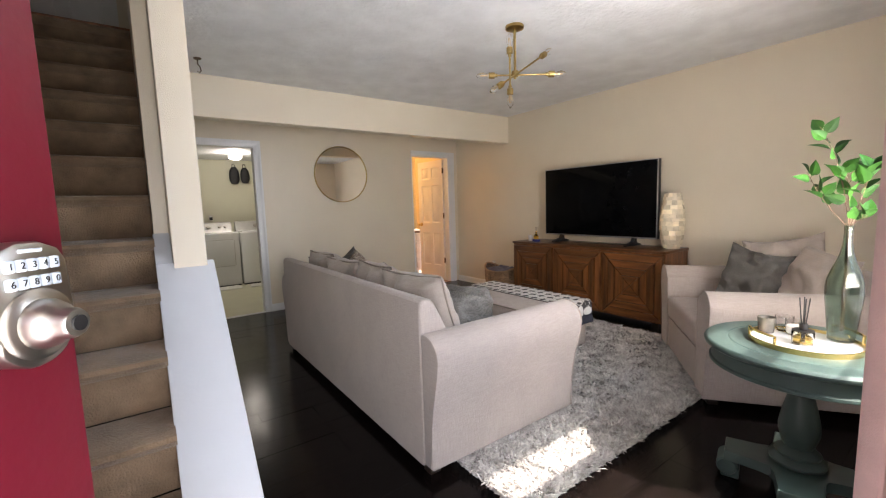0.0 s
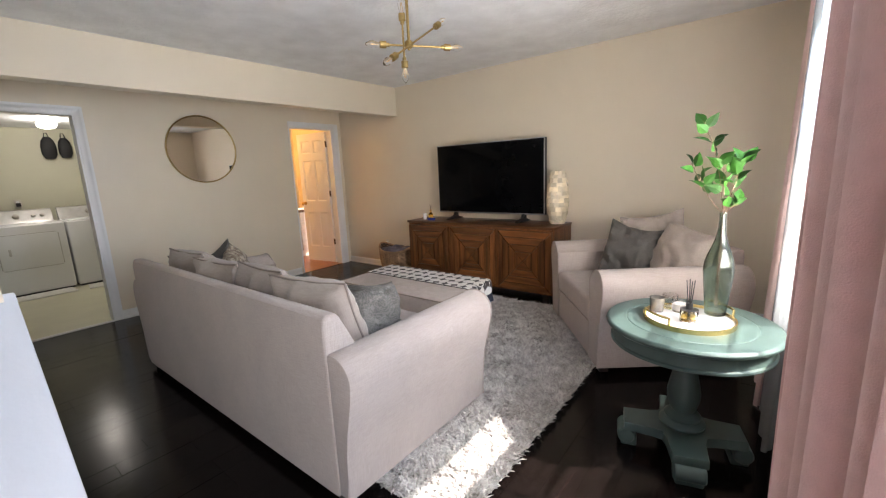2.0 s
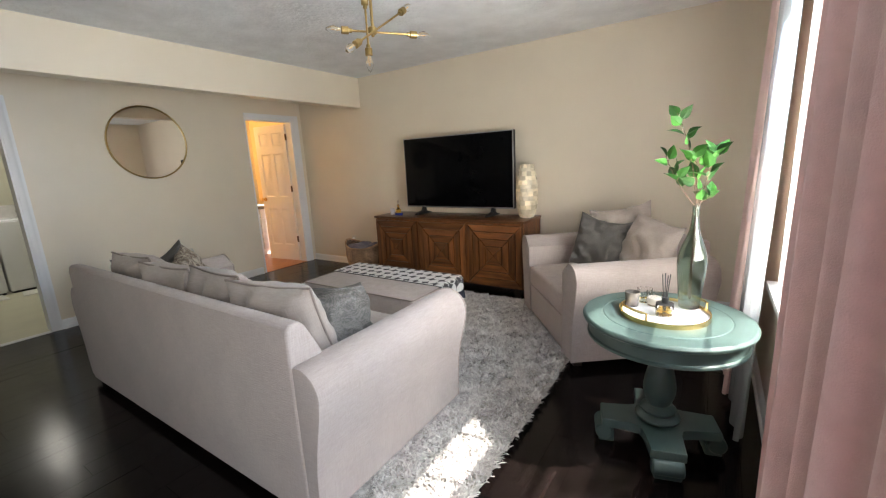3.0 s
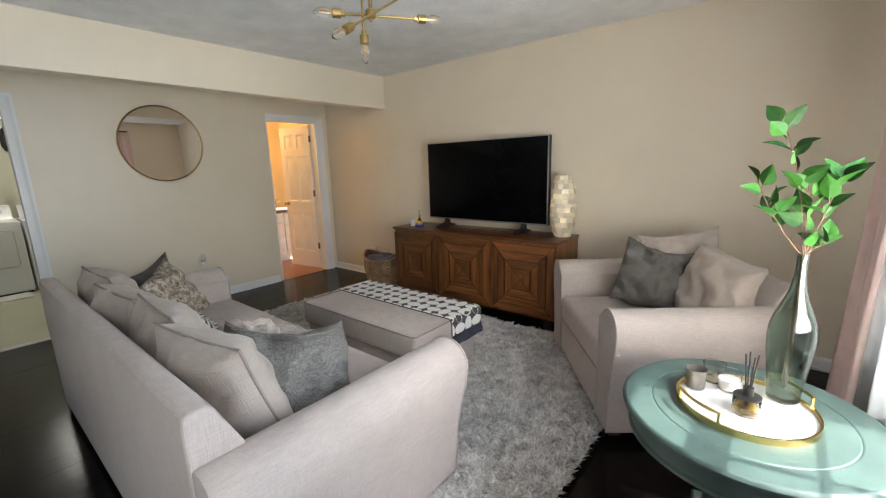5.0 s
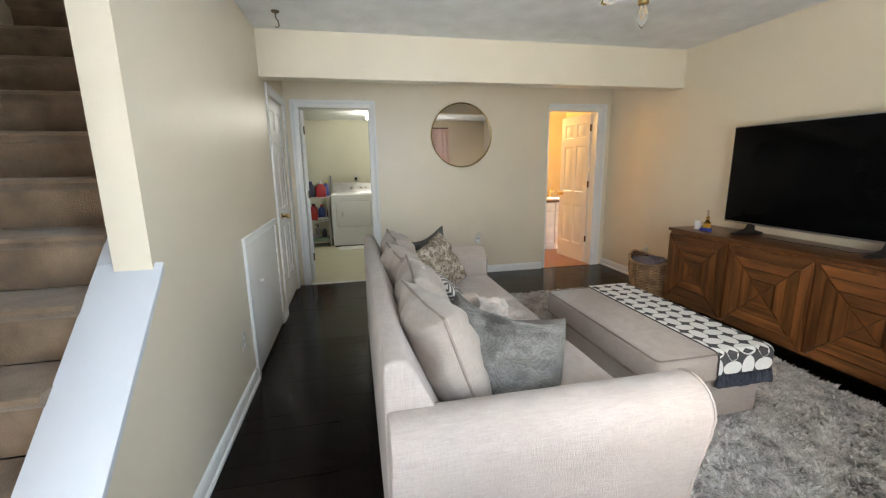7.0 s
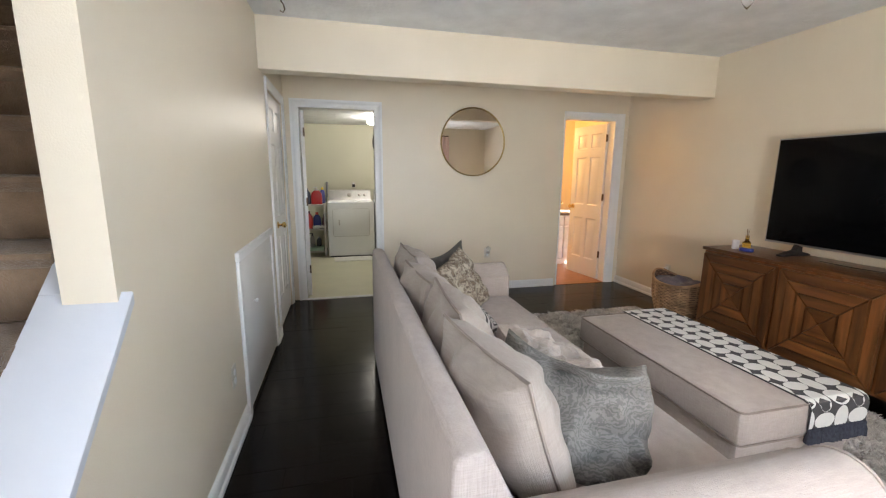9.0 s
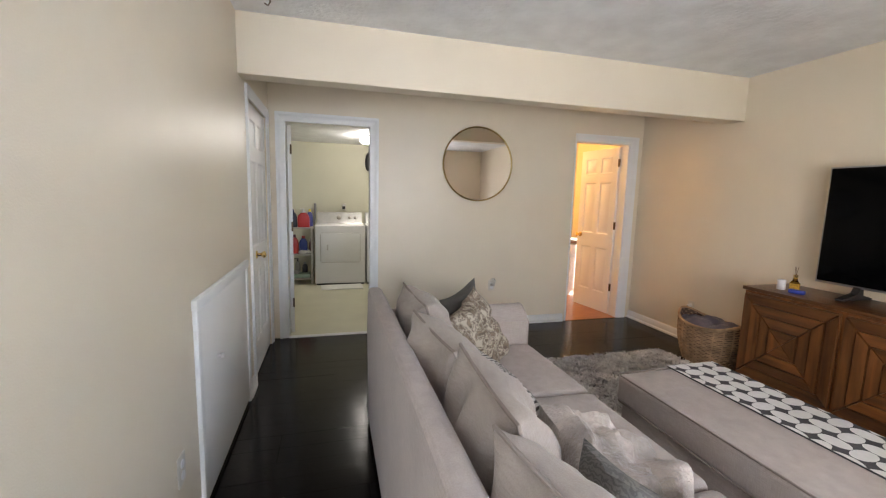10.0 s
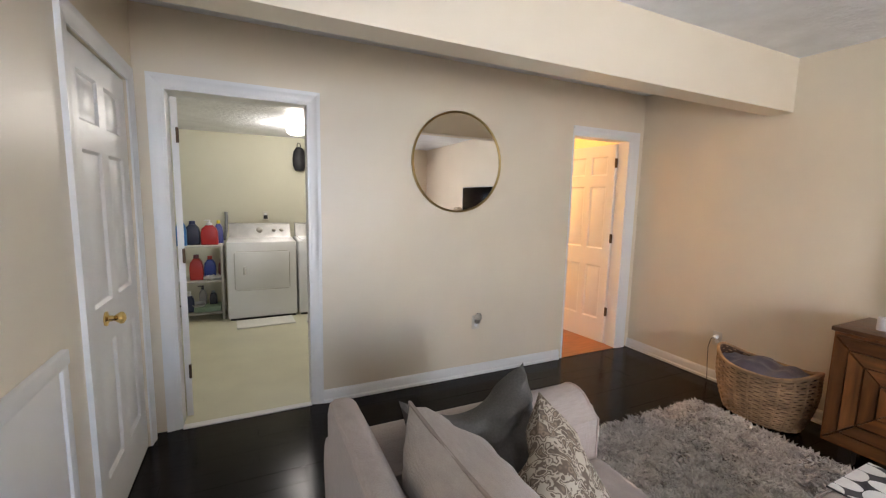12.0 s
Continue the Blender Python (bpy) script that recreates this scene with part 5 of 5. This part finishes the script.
for k in range(22):
    a = 2 * math.pi * k / 22
    part("stake", tube([bask_pt(a, j / 8, 0.001) for j in range(9)], 0.006, 5), WICK, bk)
part("rim", tube([bask_pt(2 * math.pi * i / 72, 1.0, 0.0) + Vector((0, 0, 0.006)) for i in range(73)], 0.011, 8), WICK, bk)
bm = bmesh.new()
gr = []
for j in range(13):
    rr = j / 12
    gr.append([bm.verts.new((0.165 * rr * math.cos(2 * math.pi * i / 40), 0.27 * rr * math.sin(2 * math.pi * i / 40), BH + 0.035 * (1 - rr ** 3) - 0.02 + 0.03 * noise.noise(Vector((rr * 2.2 * math.cos(2 * math.pi * i / 40), rr * 3 * math.sin(2 * math.pi * i / 40), 3.0))) + 0.012 * math.sin(7 * rr * math.sin(2 * math.pi * i / 40)))) for i in range(40)])
for a, b in zip(gr[1:], gr[2:]):
    for i in range(40):
        bm.faces.new((a[i], a[(i + 1) % 40], b[(i + 1) % 40], b[i]))
bm.faces.new(gr[1])
bmesh.ops.delete(bm, geom=gr[0], context='VERTS')
bl_ = [bm.verts.new((v.co.x * 0.9, v.co.y * 0.9, 0.1)) for v in gr[-1]]
for i in range(40):
    bm.faces.new((gr[-1][i], gr[-1][(i + 1) % 40], bl_[(i + 1) % 40], bl_[i]))
bm.faces.new(bl_)
blanket = tagged(part("blanket", bm, JEAN), "folded blue-grey blanket stuffed in the basket", "blanket")
blanket.location = bk.location + Vector((0, 0, 0.03))

# ---- outlets, hook ----


def outlet(m, label, plug=None):
    e = thing("outlet", m, label, "outlet")
    part("plate", box(-0.036, 0.0, -0.058, 0.036, 0.006, 0.058, 0.003), PLATE, e)
    for z in (-0.022, 0.022):
        part("socket", lathe([(0.0005, 0.005), (0.0165, 0.005), (0.0165, 0.0085), (0.0005, 0.0085)], 16, center=(0, 0, z), axis='Y'), TRIM, e)
    return e


outlet(pose(2.245, YB, 0.45, 0, 0, 180), "ivory wall outlet with a night light")
outlet(pose(XL, 4.16, 0.36, 0, 0, -90), "beige wall outlet on the stair wall")
outlet(pose(XR, 5.735, 0.36, 0, 0, 90), "beige wall outlet above the basket")
outlet(pose(1.93, YF, 0.43), "white wall outlet under the window")
nl = thing("night_light", pose(2.25, YB - 0.009, 0.475), "clear plug-in night light", "night light")
part("body", box(-0.02, -0.03, -0.03, 0.02, 0.0, 0.0, 0.005), NICKEL, nl)
part("globe", lathe([(0.0005, -0.001), (0.02, 0.001), (0.028, 0.02), (0.026, 0.04), (0.014, 0.055), (0.0005, 0.058)], 18, center=(0, -0.028, 0)), CUPG, nl)
chg = thing("charger", pose(XR - 0.009, 5.735, 0.375), "white phone charger plugged in, with a dark cable", "charger")
part("plug", box(-0.035, -0.014, -0.014, 0.0, 0.014, 0.014, 0.004), TRIM, chg)
part("cable", tube([(-0.035, 0, 0), (-0.06, 0.01, -0.01), (-0.07, 0.02, -0.08), (-0.06, 0.02, -0.22), (-0.05, 0.015, -0.36)], 0.0025, 6), BLACKP, chg)
hk = thing("ceiling_hook", pose(0.268, 5.0, ZC), "small bronze plant hook in the ceiling", "hook")
part("plate", lathe([(0.0005, 0.0), (0.028, 0.0), (0.026, -0.008), (0.0005, -0.01)], 18), BRONZE, hk)
part("hook", tube([(0, 0, -0.008), (0.0, 0, -0.045), (0.012, 0, -0.06), (0.02, 0, -0.09), (0.008, 0, -0.11), (-0.008, 0, -0.10)], 0.004, 8), BRONZE, hk)

# ---- laundry things ----


def washer(name, m, label, dryer):
    e = thing(name, m, label, "dryer" if dryer else "washing machine")
    w, d, h = 0.745, 0.66, 0.915
    part("cabinet", box(0, 0, 0.03, w, d, h, 0.018, 3), WHITEAPP, e)
    part("plinth", box(0.02, 0.03, 0.0, w - 0.02, d - 0.02, 0.035), BLACKP, e)
    cp = part("control_panel", extrude([(d - 0.14, h - 0.002), (d - 0.005, h - 0.002), (d - 0.005, h + 0.175), (d - 0.075, h + 0.165), (d - 0.125, h + 0.02)], 0.02, w - 0.02, 'X', 0.008), GREYPANEL, e, "brushed grey control panel")
    for x, r in ((0.36, 0.032), (0.53, 0.021), (0.62, 0.021)):
        bm = lathe([(0.0005, 0.0), (r * 1.15, 0.0), (r * 1.1, 0.008), (r * 0.85, 0.012), (r * 0.8, 0.03), (0.0005, 0.032)], 22)
        bm.transform(pose(x, d - 0.10, h + 0.09, 72, 0, 0))
        part("dial", bm, NICKEL, cp)
    if dryer:
        dr = part("door", box(0.085, -0.012, 0.36, 0.66, 0.006, 0.80, 0.006, 2), WHITEAPP, e)
        part("door_groove", tube([(0.082, -0.001, 0.38), (0.082, -0.001, 0.78), (0.10, -0.001, 0.803), (0.645, -0.001, 0.803), (0.664, -0.001, 0.785), (0.664, -0.001, 0.375), (0.645, -0.001, 0.357), (0.10, -0.001, 0.357), (0.082, -0.001, 0.38)], 0.0045, 6), GREYPANEL, e)
        part("door_handle", box(0.17, -0.018, 0.54, 0.195, -0.010, 0.63, 0.004), GREYPANEL, dr)
    else:
        part("lid", box(0.04, 0.03, h, w - 0.04, d - 0.16, h + 0.012, 0.006), WHITEAPP, e)
    return e


washer("dryer", pose(0.335, 8.87, 0.0), "white front-loading dryer with a grey control panel", True)
washer("washing_machine", pose(1.10, 8.87, 0.0), "white top-loading washing machine beside the dryer", False)
MATW = material("white_bath_mat", (0.8, 0.79, 0.75), 0.95, var=0.05, bump=0.6, bscale=120, spec=0.1)
tw = tagged(part("floor_mat", box(0, 0, 0.004, 0.60, 0.30, 0.022, 0.008, 2), MATW), "white cotton mat lying before the dryer", "mat")
tw.matrix_world = pose(0.43, 8.53, 0.0, 0, 0, 3)
tw2 = tagged(part("floor_mat", box(0, 0, 0.004, 0.5, 0.28, 0.022, 0.008, 2), MATW), "white cotton mat lying before the washer", "mat")
tw2.matrix_world = pose(1.14, 8.54, 0.0, 0, 0, -8)
SHW = material("white_wire_shelf", (0.55, 0.52, 0.47), 0.5)
rk = thing("shelf_rack", pose(-0.32, 9.02, 0.0), "narrow white shelf rack full of laundry bottles", "shelf")
for z in (0.09, 0.46, 0.865):
    part("shelf", box(0, 0, z - 0.018, 0.62, 0.36, z, 0.004), SHW, rk)
for x in (0.015, 0.605):
    for y in (0.015, 0.345):
        part("post", box(x - 0.014, y - 0.014, 0.0, x + 0.014, y + 0.014, 0.89, 0.003), SHW, rk)


def jug(x, y, z, w, d, h, color, cap, label, kind=0):
    mt = material("jug_plastic", color, 0.35, var=0.05)
    mc = material("cap_plastic", cap, 0.4, var=0.05)
    e = thing("bottle", pose(x, y, z), label, "bottle", "laundry bottles on the rack")
    part("body", extrude([(-w / 2, 0), (w / 2, 0), (w / 2, h * 0.55), (w * 0.42, h * 0.72), (w * 0.2, h * 0.86), (-w * 0.2, h * 0.86), (-w * 0.45, h * 0.7), (-w / 2, h * 0.5)], -d / 2, d / 2, 'Y', 0.014, 3), mt, e)
    if kind == 0:
        part("cap", lathe([(0.0005, h * 0.85), (w * 0.22, h * 0.85), (w * 0.2, h), (0.0005, h)], 16), mc, e)
    else:
        part("cap", lathe([(0.0005, h * 0.85), (w * 0.2, h * 0.85), (w * 0.18, h * 0.95), (0.012, h * 0.97), (0.012, h * 1.05), (0.0005, h * 1.05)], 14), mc, e)
        part("spout", box(-0.05, -0.012, h * 1.04, 0.015, 0.012, h * 1.09, 0.005), mc, e)


jug(-0.105, 9.09, 0.866, 0.10, 0.08, 0.31, (0.03, 0.17, 0.42), (0.7, 0.7, 0.7), "tall light blue detergent bottle")
jug(-0.005, 9.17, 0.866, 0.15, 0.10, 0.27, (0.012, 0.016, 0.04), (0.02, 0.03, 0.1), "dark navy detergent jug")
jug(0.165, 9.15, 0.866, 0.17, 0.11, 0.26, (0.40, 0.012, 0.010), (0.7, 0.7, 0.7), "red bleach jug with a white cap", 1)
jug(0.250, 9.28, 0.866, 0.09, 0.08, 0.27, (0.05, 0.06, 0.25), (0.75, 0.6, 0.05), "blue bottle with a yellow cap")
jug(0.020, 9.15, 0.461, 0.135, 0.1, 0.29, (0.42, 0.022, 0.012), (0.12, 0.02, 0.03), "orange-red detergent bottle on the wire rack")
jug(0.155, 9.16, 0.461, 0.12, 0.09, 0.27, (0.006, 0.025, 0.2), (0.55, 0.06, 0.04), "blue bottle with a red cap")
jug(0.265, 9.18, 0.461, 0.06, 0.06, 0.23, (0.10, 0.02, 0.03), (0.05, 0.05, 0.05), "slim dark red bottle on the rack")
jug(-0.060, 9.13, 0.091, 0.085, 0.07, 0.22, (0.03, 0.04, 0.09), (0.75, 0.75, 0.72), "dark spray bottle with a white trigger", 1)
tub = thing("tub", pose(-0.19, 9.12, 0.461), "white plastic tub with a printed label", "tub")
part("body", lathe([(0.0005, 0), (0.06, 0), (0.066, 0.11), (0.0005, 0.11)], 22), TRIM, tub)
part("lid", lathe([(0.0005, 0.11), (0.07, 0.11), (0.07, 0.125), (0.0005, 0.128)], 22), TRIM, tub)
GREENP = material("pale_green_plastic", (0.3, 0.42, 0.3), 0.4)
bin_ = tagged(part("tray_bin", box(-0.02, 9.06, 0.0905, 0.25, 9.3, 0.15, 0.01, 2), GREENP), "low pale green plastic bin on the rack", "bin")
jug(0.06, 9.24, 0.152, 0.075, 0.06, 0.2, (0.35, 0.33, 0.3), (0.05, 0.05, 0.06), "grey cleaning bottle standing in the low bin", 1)
jug(0.17, 9.2, 0.152, 0.08, 0.07, 0.16, (0.02, 0.02, 0.025), (0.4, 0.4, 0.4), "short black bottle standing in the low bin")
pan = thing("frying_pan", pose(0.02, 9.14, 0.152, 8, 0, 20), "small dark pan lying in the bin", "pan")
part("bowl", lathe([(0.0005, 0.0), (0.06, 0.0), (0.075, 0.03), (0.072, 0.03), (0.058, 0.004), (0.0005, 0.004)], 24), GREYPANEL, pan)
part("handle", box(-0.19, -0.012, 0.024, -0.07, 0.012, 0.034, 0.004), BLACKP, pan)
rag = tagged(part("cloth", pillow(0.2, 0.16, 0.05, 0.05, 14, 61.0, 0.02), MATW), "crumpled pale cleaning cloth on the rack", "cloth")
rag.matrix_world = pose(0.17, 9.14, 0.487, 90, 0, 12)
BAGB = material("black_nylon", (0.012, 0.012, 0.014), 0.6, var=0.3)
for x, sc in ((1.22, 1.0), (1.40, 0.92)):
    bp_ = thing("bag", pose(x, LY - 0.006, 1.95), "black nylon bag hanging on the laundry wall", "bag", "bags on the laundry wall")
    bm = lathe([(0.0005, -0.17), (0.07, -0.165), (0.105, -0.1), (0.11, 0.0), (0.09, 0.09), (0.05, 0.14), (0.0005, 0.15)], 20)
    for v in bm.verts:
        v.co = Vector((v.co.x * sc * 0.8, v.co.y * 0.42 - 0.05, v.co.z * sc))
    part("body", bm, BAGB, bp_)
    part("strap", tube([(-0.03, -0.03, 0.12), (-0.015, -0.01, 0.2), (0.015, -0.01, 0.2), (0.03, -0.03, 0.12)], 0.006, 6), BAGB, bp_)
po = outlet(pose(0.78, LY, 1.17, 0, 0, 180), "ivory dryer outlet on the laundry wall")
pg = tagged(part("dryer_plug", box(0.755, LY - 0.06, 1.13, 0.805, LY - 0.007, 1.18, 0.008), BLACKP), "black dryer plug and cord", "plug")
GREYP = material("grey_hose", (0.25, 0.25, 0.26), 0.5)
hose = tagged(part("drain_hose", tube([(0.315, LY - 0.05, 1.22), (0.318, LY - 0.06, 1.12), (0.312, LY - 0.12, 0.98), (0.29, LY - 0.2, 0.88)], 0.02, 10), GREYP), "grey drain hose against the laundry wall", "hose")
gl = thing("ceiling_light", pose(1.08, 8.62, LZ), "round glass ceiling light, switched on", "ceiling lamp")
part("base", lathe([(0.0005, 0.0), (0.085, 0.0), (0.085, -0.02), (0.0005, -0.024)], 24), TRIM, gl)
GLOBE = glow("lit_globe", (1.0, 0.95, 0.84), 4.0)
gb = part("globe", lathe([(0.0005, -0.024), (0.075, -0.026), (0.10, -0.05), (0.095, -0.09), (0.06, -0.115), (0.0005, -0.122)], 24), GLOBE, gl)
gb.visible_shadow = False

# ---- bathroom things ----
CABW = material("white_cabinet", (0.72, 0.70, 0.66), 0.4)
CTR = material("brown_counter", (0.14, 0.07, 0.03), 0.3, var=0.3, scale=8)
van = thing("vanity", pose(3.56, 7.66, 0.0), "white bathroom vanity with a brown counter and brass tap", "vanity")
part("body", box(0, 0.02, 0.09, 0.92, 0.5, 0.77, 0.003), CABW, van)
part("toe_kick", box(0.0, 0.06, 0.0, 0.92, 0.5, 0.09), CABW, van)
for k in range(3):
    dd = part("door", box(0.015 + k * 0.3, 0.002, 0.11, 0.295 + k * 0.3, 0.021, 0.60, 0.004), CABW, van)
    part("drawer", box(0.015 + k * 0.3, 0.002, 0.615, 0.295 + k * 0.3, 0.021, 0.755, 0.004), CABW, van)
part("counter", box(-0.02, -0.01, 0.77, 0.93, 0.52, 0.805, 0.006), CTR, van)
part("tap", tube([(0.42, 0.42, 0.805), (0.42, 0.42, 0.93), (0.42, 0.36, 0.96), (0.42, 0.30, 0.93)], 0.011, 8), BRIGHTBRASS, van)
part("basin", lathe([(0.0005, 0.806), (0.19, 0.806), (0.2, 0.812), (0.19, 0.818), (0.0005, 0.812)], 28, center=(0.42, 0.24, 0)), WHITEAPP, van)
tb = thing("soap_bottle", pose(3.72, 7.95, 0.806), "clear soap bottle on the counter", "bottle")
part("body", lathe([(0.0005, 0), (0.03, 0), (0.03, 0.09), (0.012, 0.11), (0.0005, 0.11)], 16), CUPG, tb)
part("pump", lathe([(0.0005, 0.11), (0.012, 0.11), (0.008, 0.16), (0.0005, 0.16)], 12), BRIGHTBRASS, tb)
vl = thing("vanity_light", pose(3.35, 8.55, 1.95), "lit warm bathroom wall lamp", "wall lamp")
part("back_plate", box(-0.2, 0.02, -0.05, 0.2, 0.05, 0.05, 0.005), BRIGHTBRASS, vl)
WGLOBE = glow("lit_warm_globe", (1.0, 0.68, 0.32), 5.0)
for x in (-0.13, 0.13):
    g_ = part("globe", lathe([(0.0005, -0.06), (0.045, -0.04), (0.06, 0.0), (0.045, 0.04), (0.0005, 0.06)], 18, center=(x, -0.05, 0)), WGLOBE, vl)
    g_.visible_shadow = False

# upper landing door
ud = thing("door_5", pose(-0.95, 6.03, 2.515), "white panelled door at the head of the stairs", "door", kind="structure")
part("door_leaf", panel_door(0.74, 2.0, 0.035, DOORW), DOORW, ud)
casing_top = structure("upper_casing", box(-1.02, 6.02, 2.51, -0.955, 6.05, 4.57), TRIM, "white casing beside the upper door", "trim")

# ---- outdoors ----
# unseen eave, its depth set to limit the sun patch indoors
structure("eave", box(-1.3, 0.46, 2.36, XR + 0.4, YF - 0.141, 2.46), TRIM, "unseen white eave added to trim the window's sun", "eave", False)
GRASS = material("lawn", (0.10, 0.16, 0.05), 0.9, var=0.35, scale=0.6, bump=0.5, bscale=40)
CONC = material("pale_concrete", (0.46, 0.44, 0.41), 0.85, var=0.12, scale=1.2, bump=0.2, bscale=60)
structure("ground", box(-400, -800, -0.3, 400, YF - 0.14, -0.14), GRASS, "lawn reaching away from the house", "ground", False)
structure("front_path", box(-3, -9, -0.139, 6, YF - 0.14, -0.06), CONC, "pale concrete drive before the house", "pavement", False)
structure("outer_wall", box(-1.3, YF - 0.17, -0.14, -0.83, YF - 0.141, 5.2), TRIM, "white outer wall of the house", "wall", False)
SHRUBL = material("shrub_leaf", (0.05, 0.11, 0.03), 0.6, var=0.5, scale=5, island=0.2)
# shrub added to block and dapple the sun through the lower window
shr = thing("shrub", pose(1.7, 0.62, -0.06), "leafy green shrub added outside to block low sun", "shrub")
rng = random.Random(8)
part("stem", tube([(0, 0, 0), (0.02, 0.01, 0.3), (-0.05, 0, 0.6)], [0.03, 0.02, 0.01], 8), STEM, shr)
for k in range(9):
    a = rng.uniform(0, 6.28)
    part("limb", tube([(0, 0, 0.15), (0.3 * math.cos(a), 0.1 * math.sin(a), 0.5), (0.62 * math.cos(a), 0.18 * math.sin(a), 0.85)], [0.012, 0.008, 0.004], 6), STEM, shr)
vs, fs = [], []
for k in range(2600):
    u = rng.uniform(-1, 1)
    r_ = rng.random() ** 0.5
    th = rng.uniform(0, 6.28)
    top = 1.16 + 0.12 * math.sin(u * 9) + 0.06 * math.sin(u * 23)
    c = Vector((u * 0.85, 0.2 * r_ * math.cos(th), 0.2 + rng.random() ** 0.7 * (top - 0.2)))
    m3 = Euler((rng.uniform(0, 6.28), rng.uniform(0, 6.28), rng.uniform(0, 6.28))).to_matrix()
    s_ = rng.uniform(0.02, 0.035)
    b0 = len(vs)
    for q in ((-1, 0, 0), (0, -0.5, 0.1), (1, 0, 0), (0, 0.5, 0.1)):
        vs.append(tuple(c + m3 @ (Vector(q) * s_)))
    fs.append((b0, b0 + 1, b0 + 2, b0 + 3))
me = bpy.data.meshes.new("leaves")
me.from_pydata(vs, [], fs)
me.materials.append(SHRUBL)
lv = new("leaves", me)
lv.parent = shr
lv["kind"] = "stuff"
HOUSEW = material("far_house_siding", (0.6, 0.58, 0.54), 0.8, var=0.06, scale=0.6)
ROOFM = material("far_roof", (0.12, 0.11, 0.11), 0.85)
hs = thing("house", pose(-6, -26, -0.14), "pale two-storey house across the street", "house")
part("wall", box(0, -8, 0, 18, 0, 5.4), HOUSEW, hs)
part("roof", extrude([(-8.5, 5.4), (0.5, 5.4), (-4, 8.2)], -0.4, 18.4, 'X'), ROOFM, hs)
for x in (2, 6, 11, 15):
    for z in (0.9, 3.4):
        wn_ = part("window", box(x, -0.02, z, x + 1.2, 0.03, z + 1.4), TRIM, hs)
        part("pane", box(x + 0.08, 0.02, z + 0.08, x + 1.12, 0.04, z + 1.32), SCREEN, wn_)

# ---- floor planks ----
structure_floor = thing("floor", pose(0, 0, 0), "glossy dark brown hardwood plank floor", "floor", kind="structure")
rng = random.Random(2)
PW = 0.1275
plank_data = {}


def plank_mesh(length, width):
    key = (round(length, 2), round(width, 3))
    if key not in plank_data:
        plank_data[key] = finish(box(0.0004, 0.0004, -0.012, key[0] - 0.0004, key[1] - 0.0004, 0.0, 0.0005, 1), "plank", FLOORW, False)
    return plank_data[key], key[0]


y = YF - 0.14
while y < YB - 0.001:
    w = min(PW, YB - y)
    xa = -1.2 - rng.choice((0.0, 0.3, 0.6, 0.9))
    while xa < XR - 0.001:
        ln = rng.choice((0.9, 1.05, 1.2, 1.35))
        x0, x1 = max(xa, -1.08 if y > YF else -0.85), min(xa + ln, XR)
        if x1 - x0 > 0.04:
            me, real = plank_mesh(x1 - x0, w)
            o = new("plank", me)
            o.parent = structure_floor
            o.location = (x0, y, rng.uniform(-0.0003, 0.0))
            o.rotation_euler = (rng.uniform(-0.004, 0.004), rng.uniform(-0.0012, 0.0012), 0)
        xa += ln
    y += PW
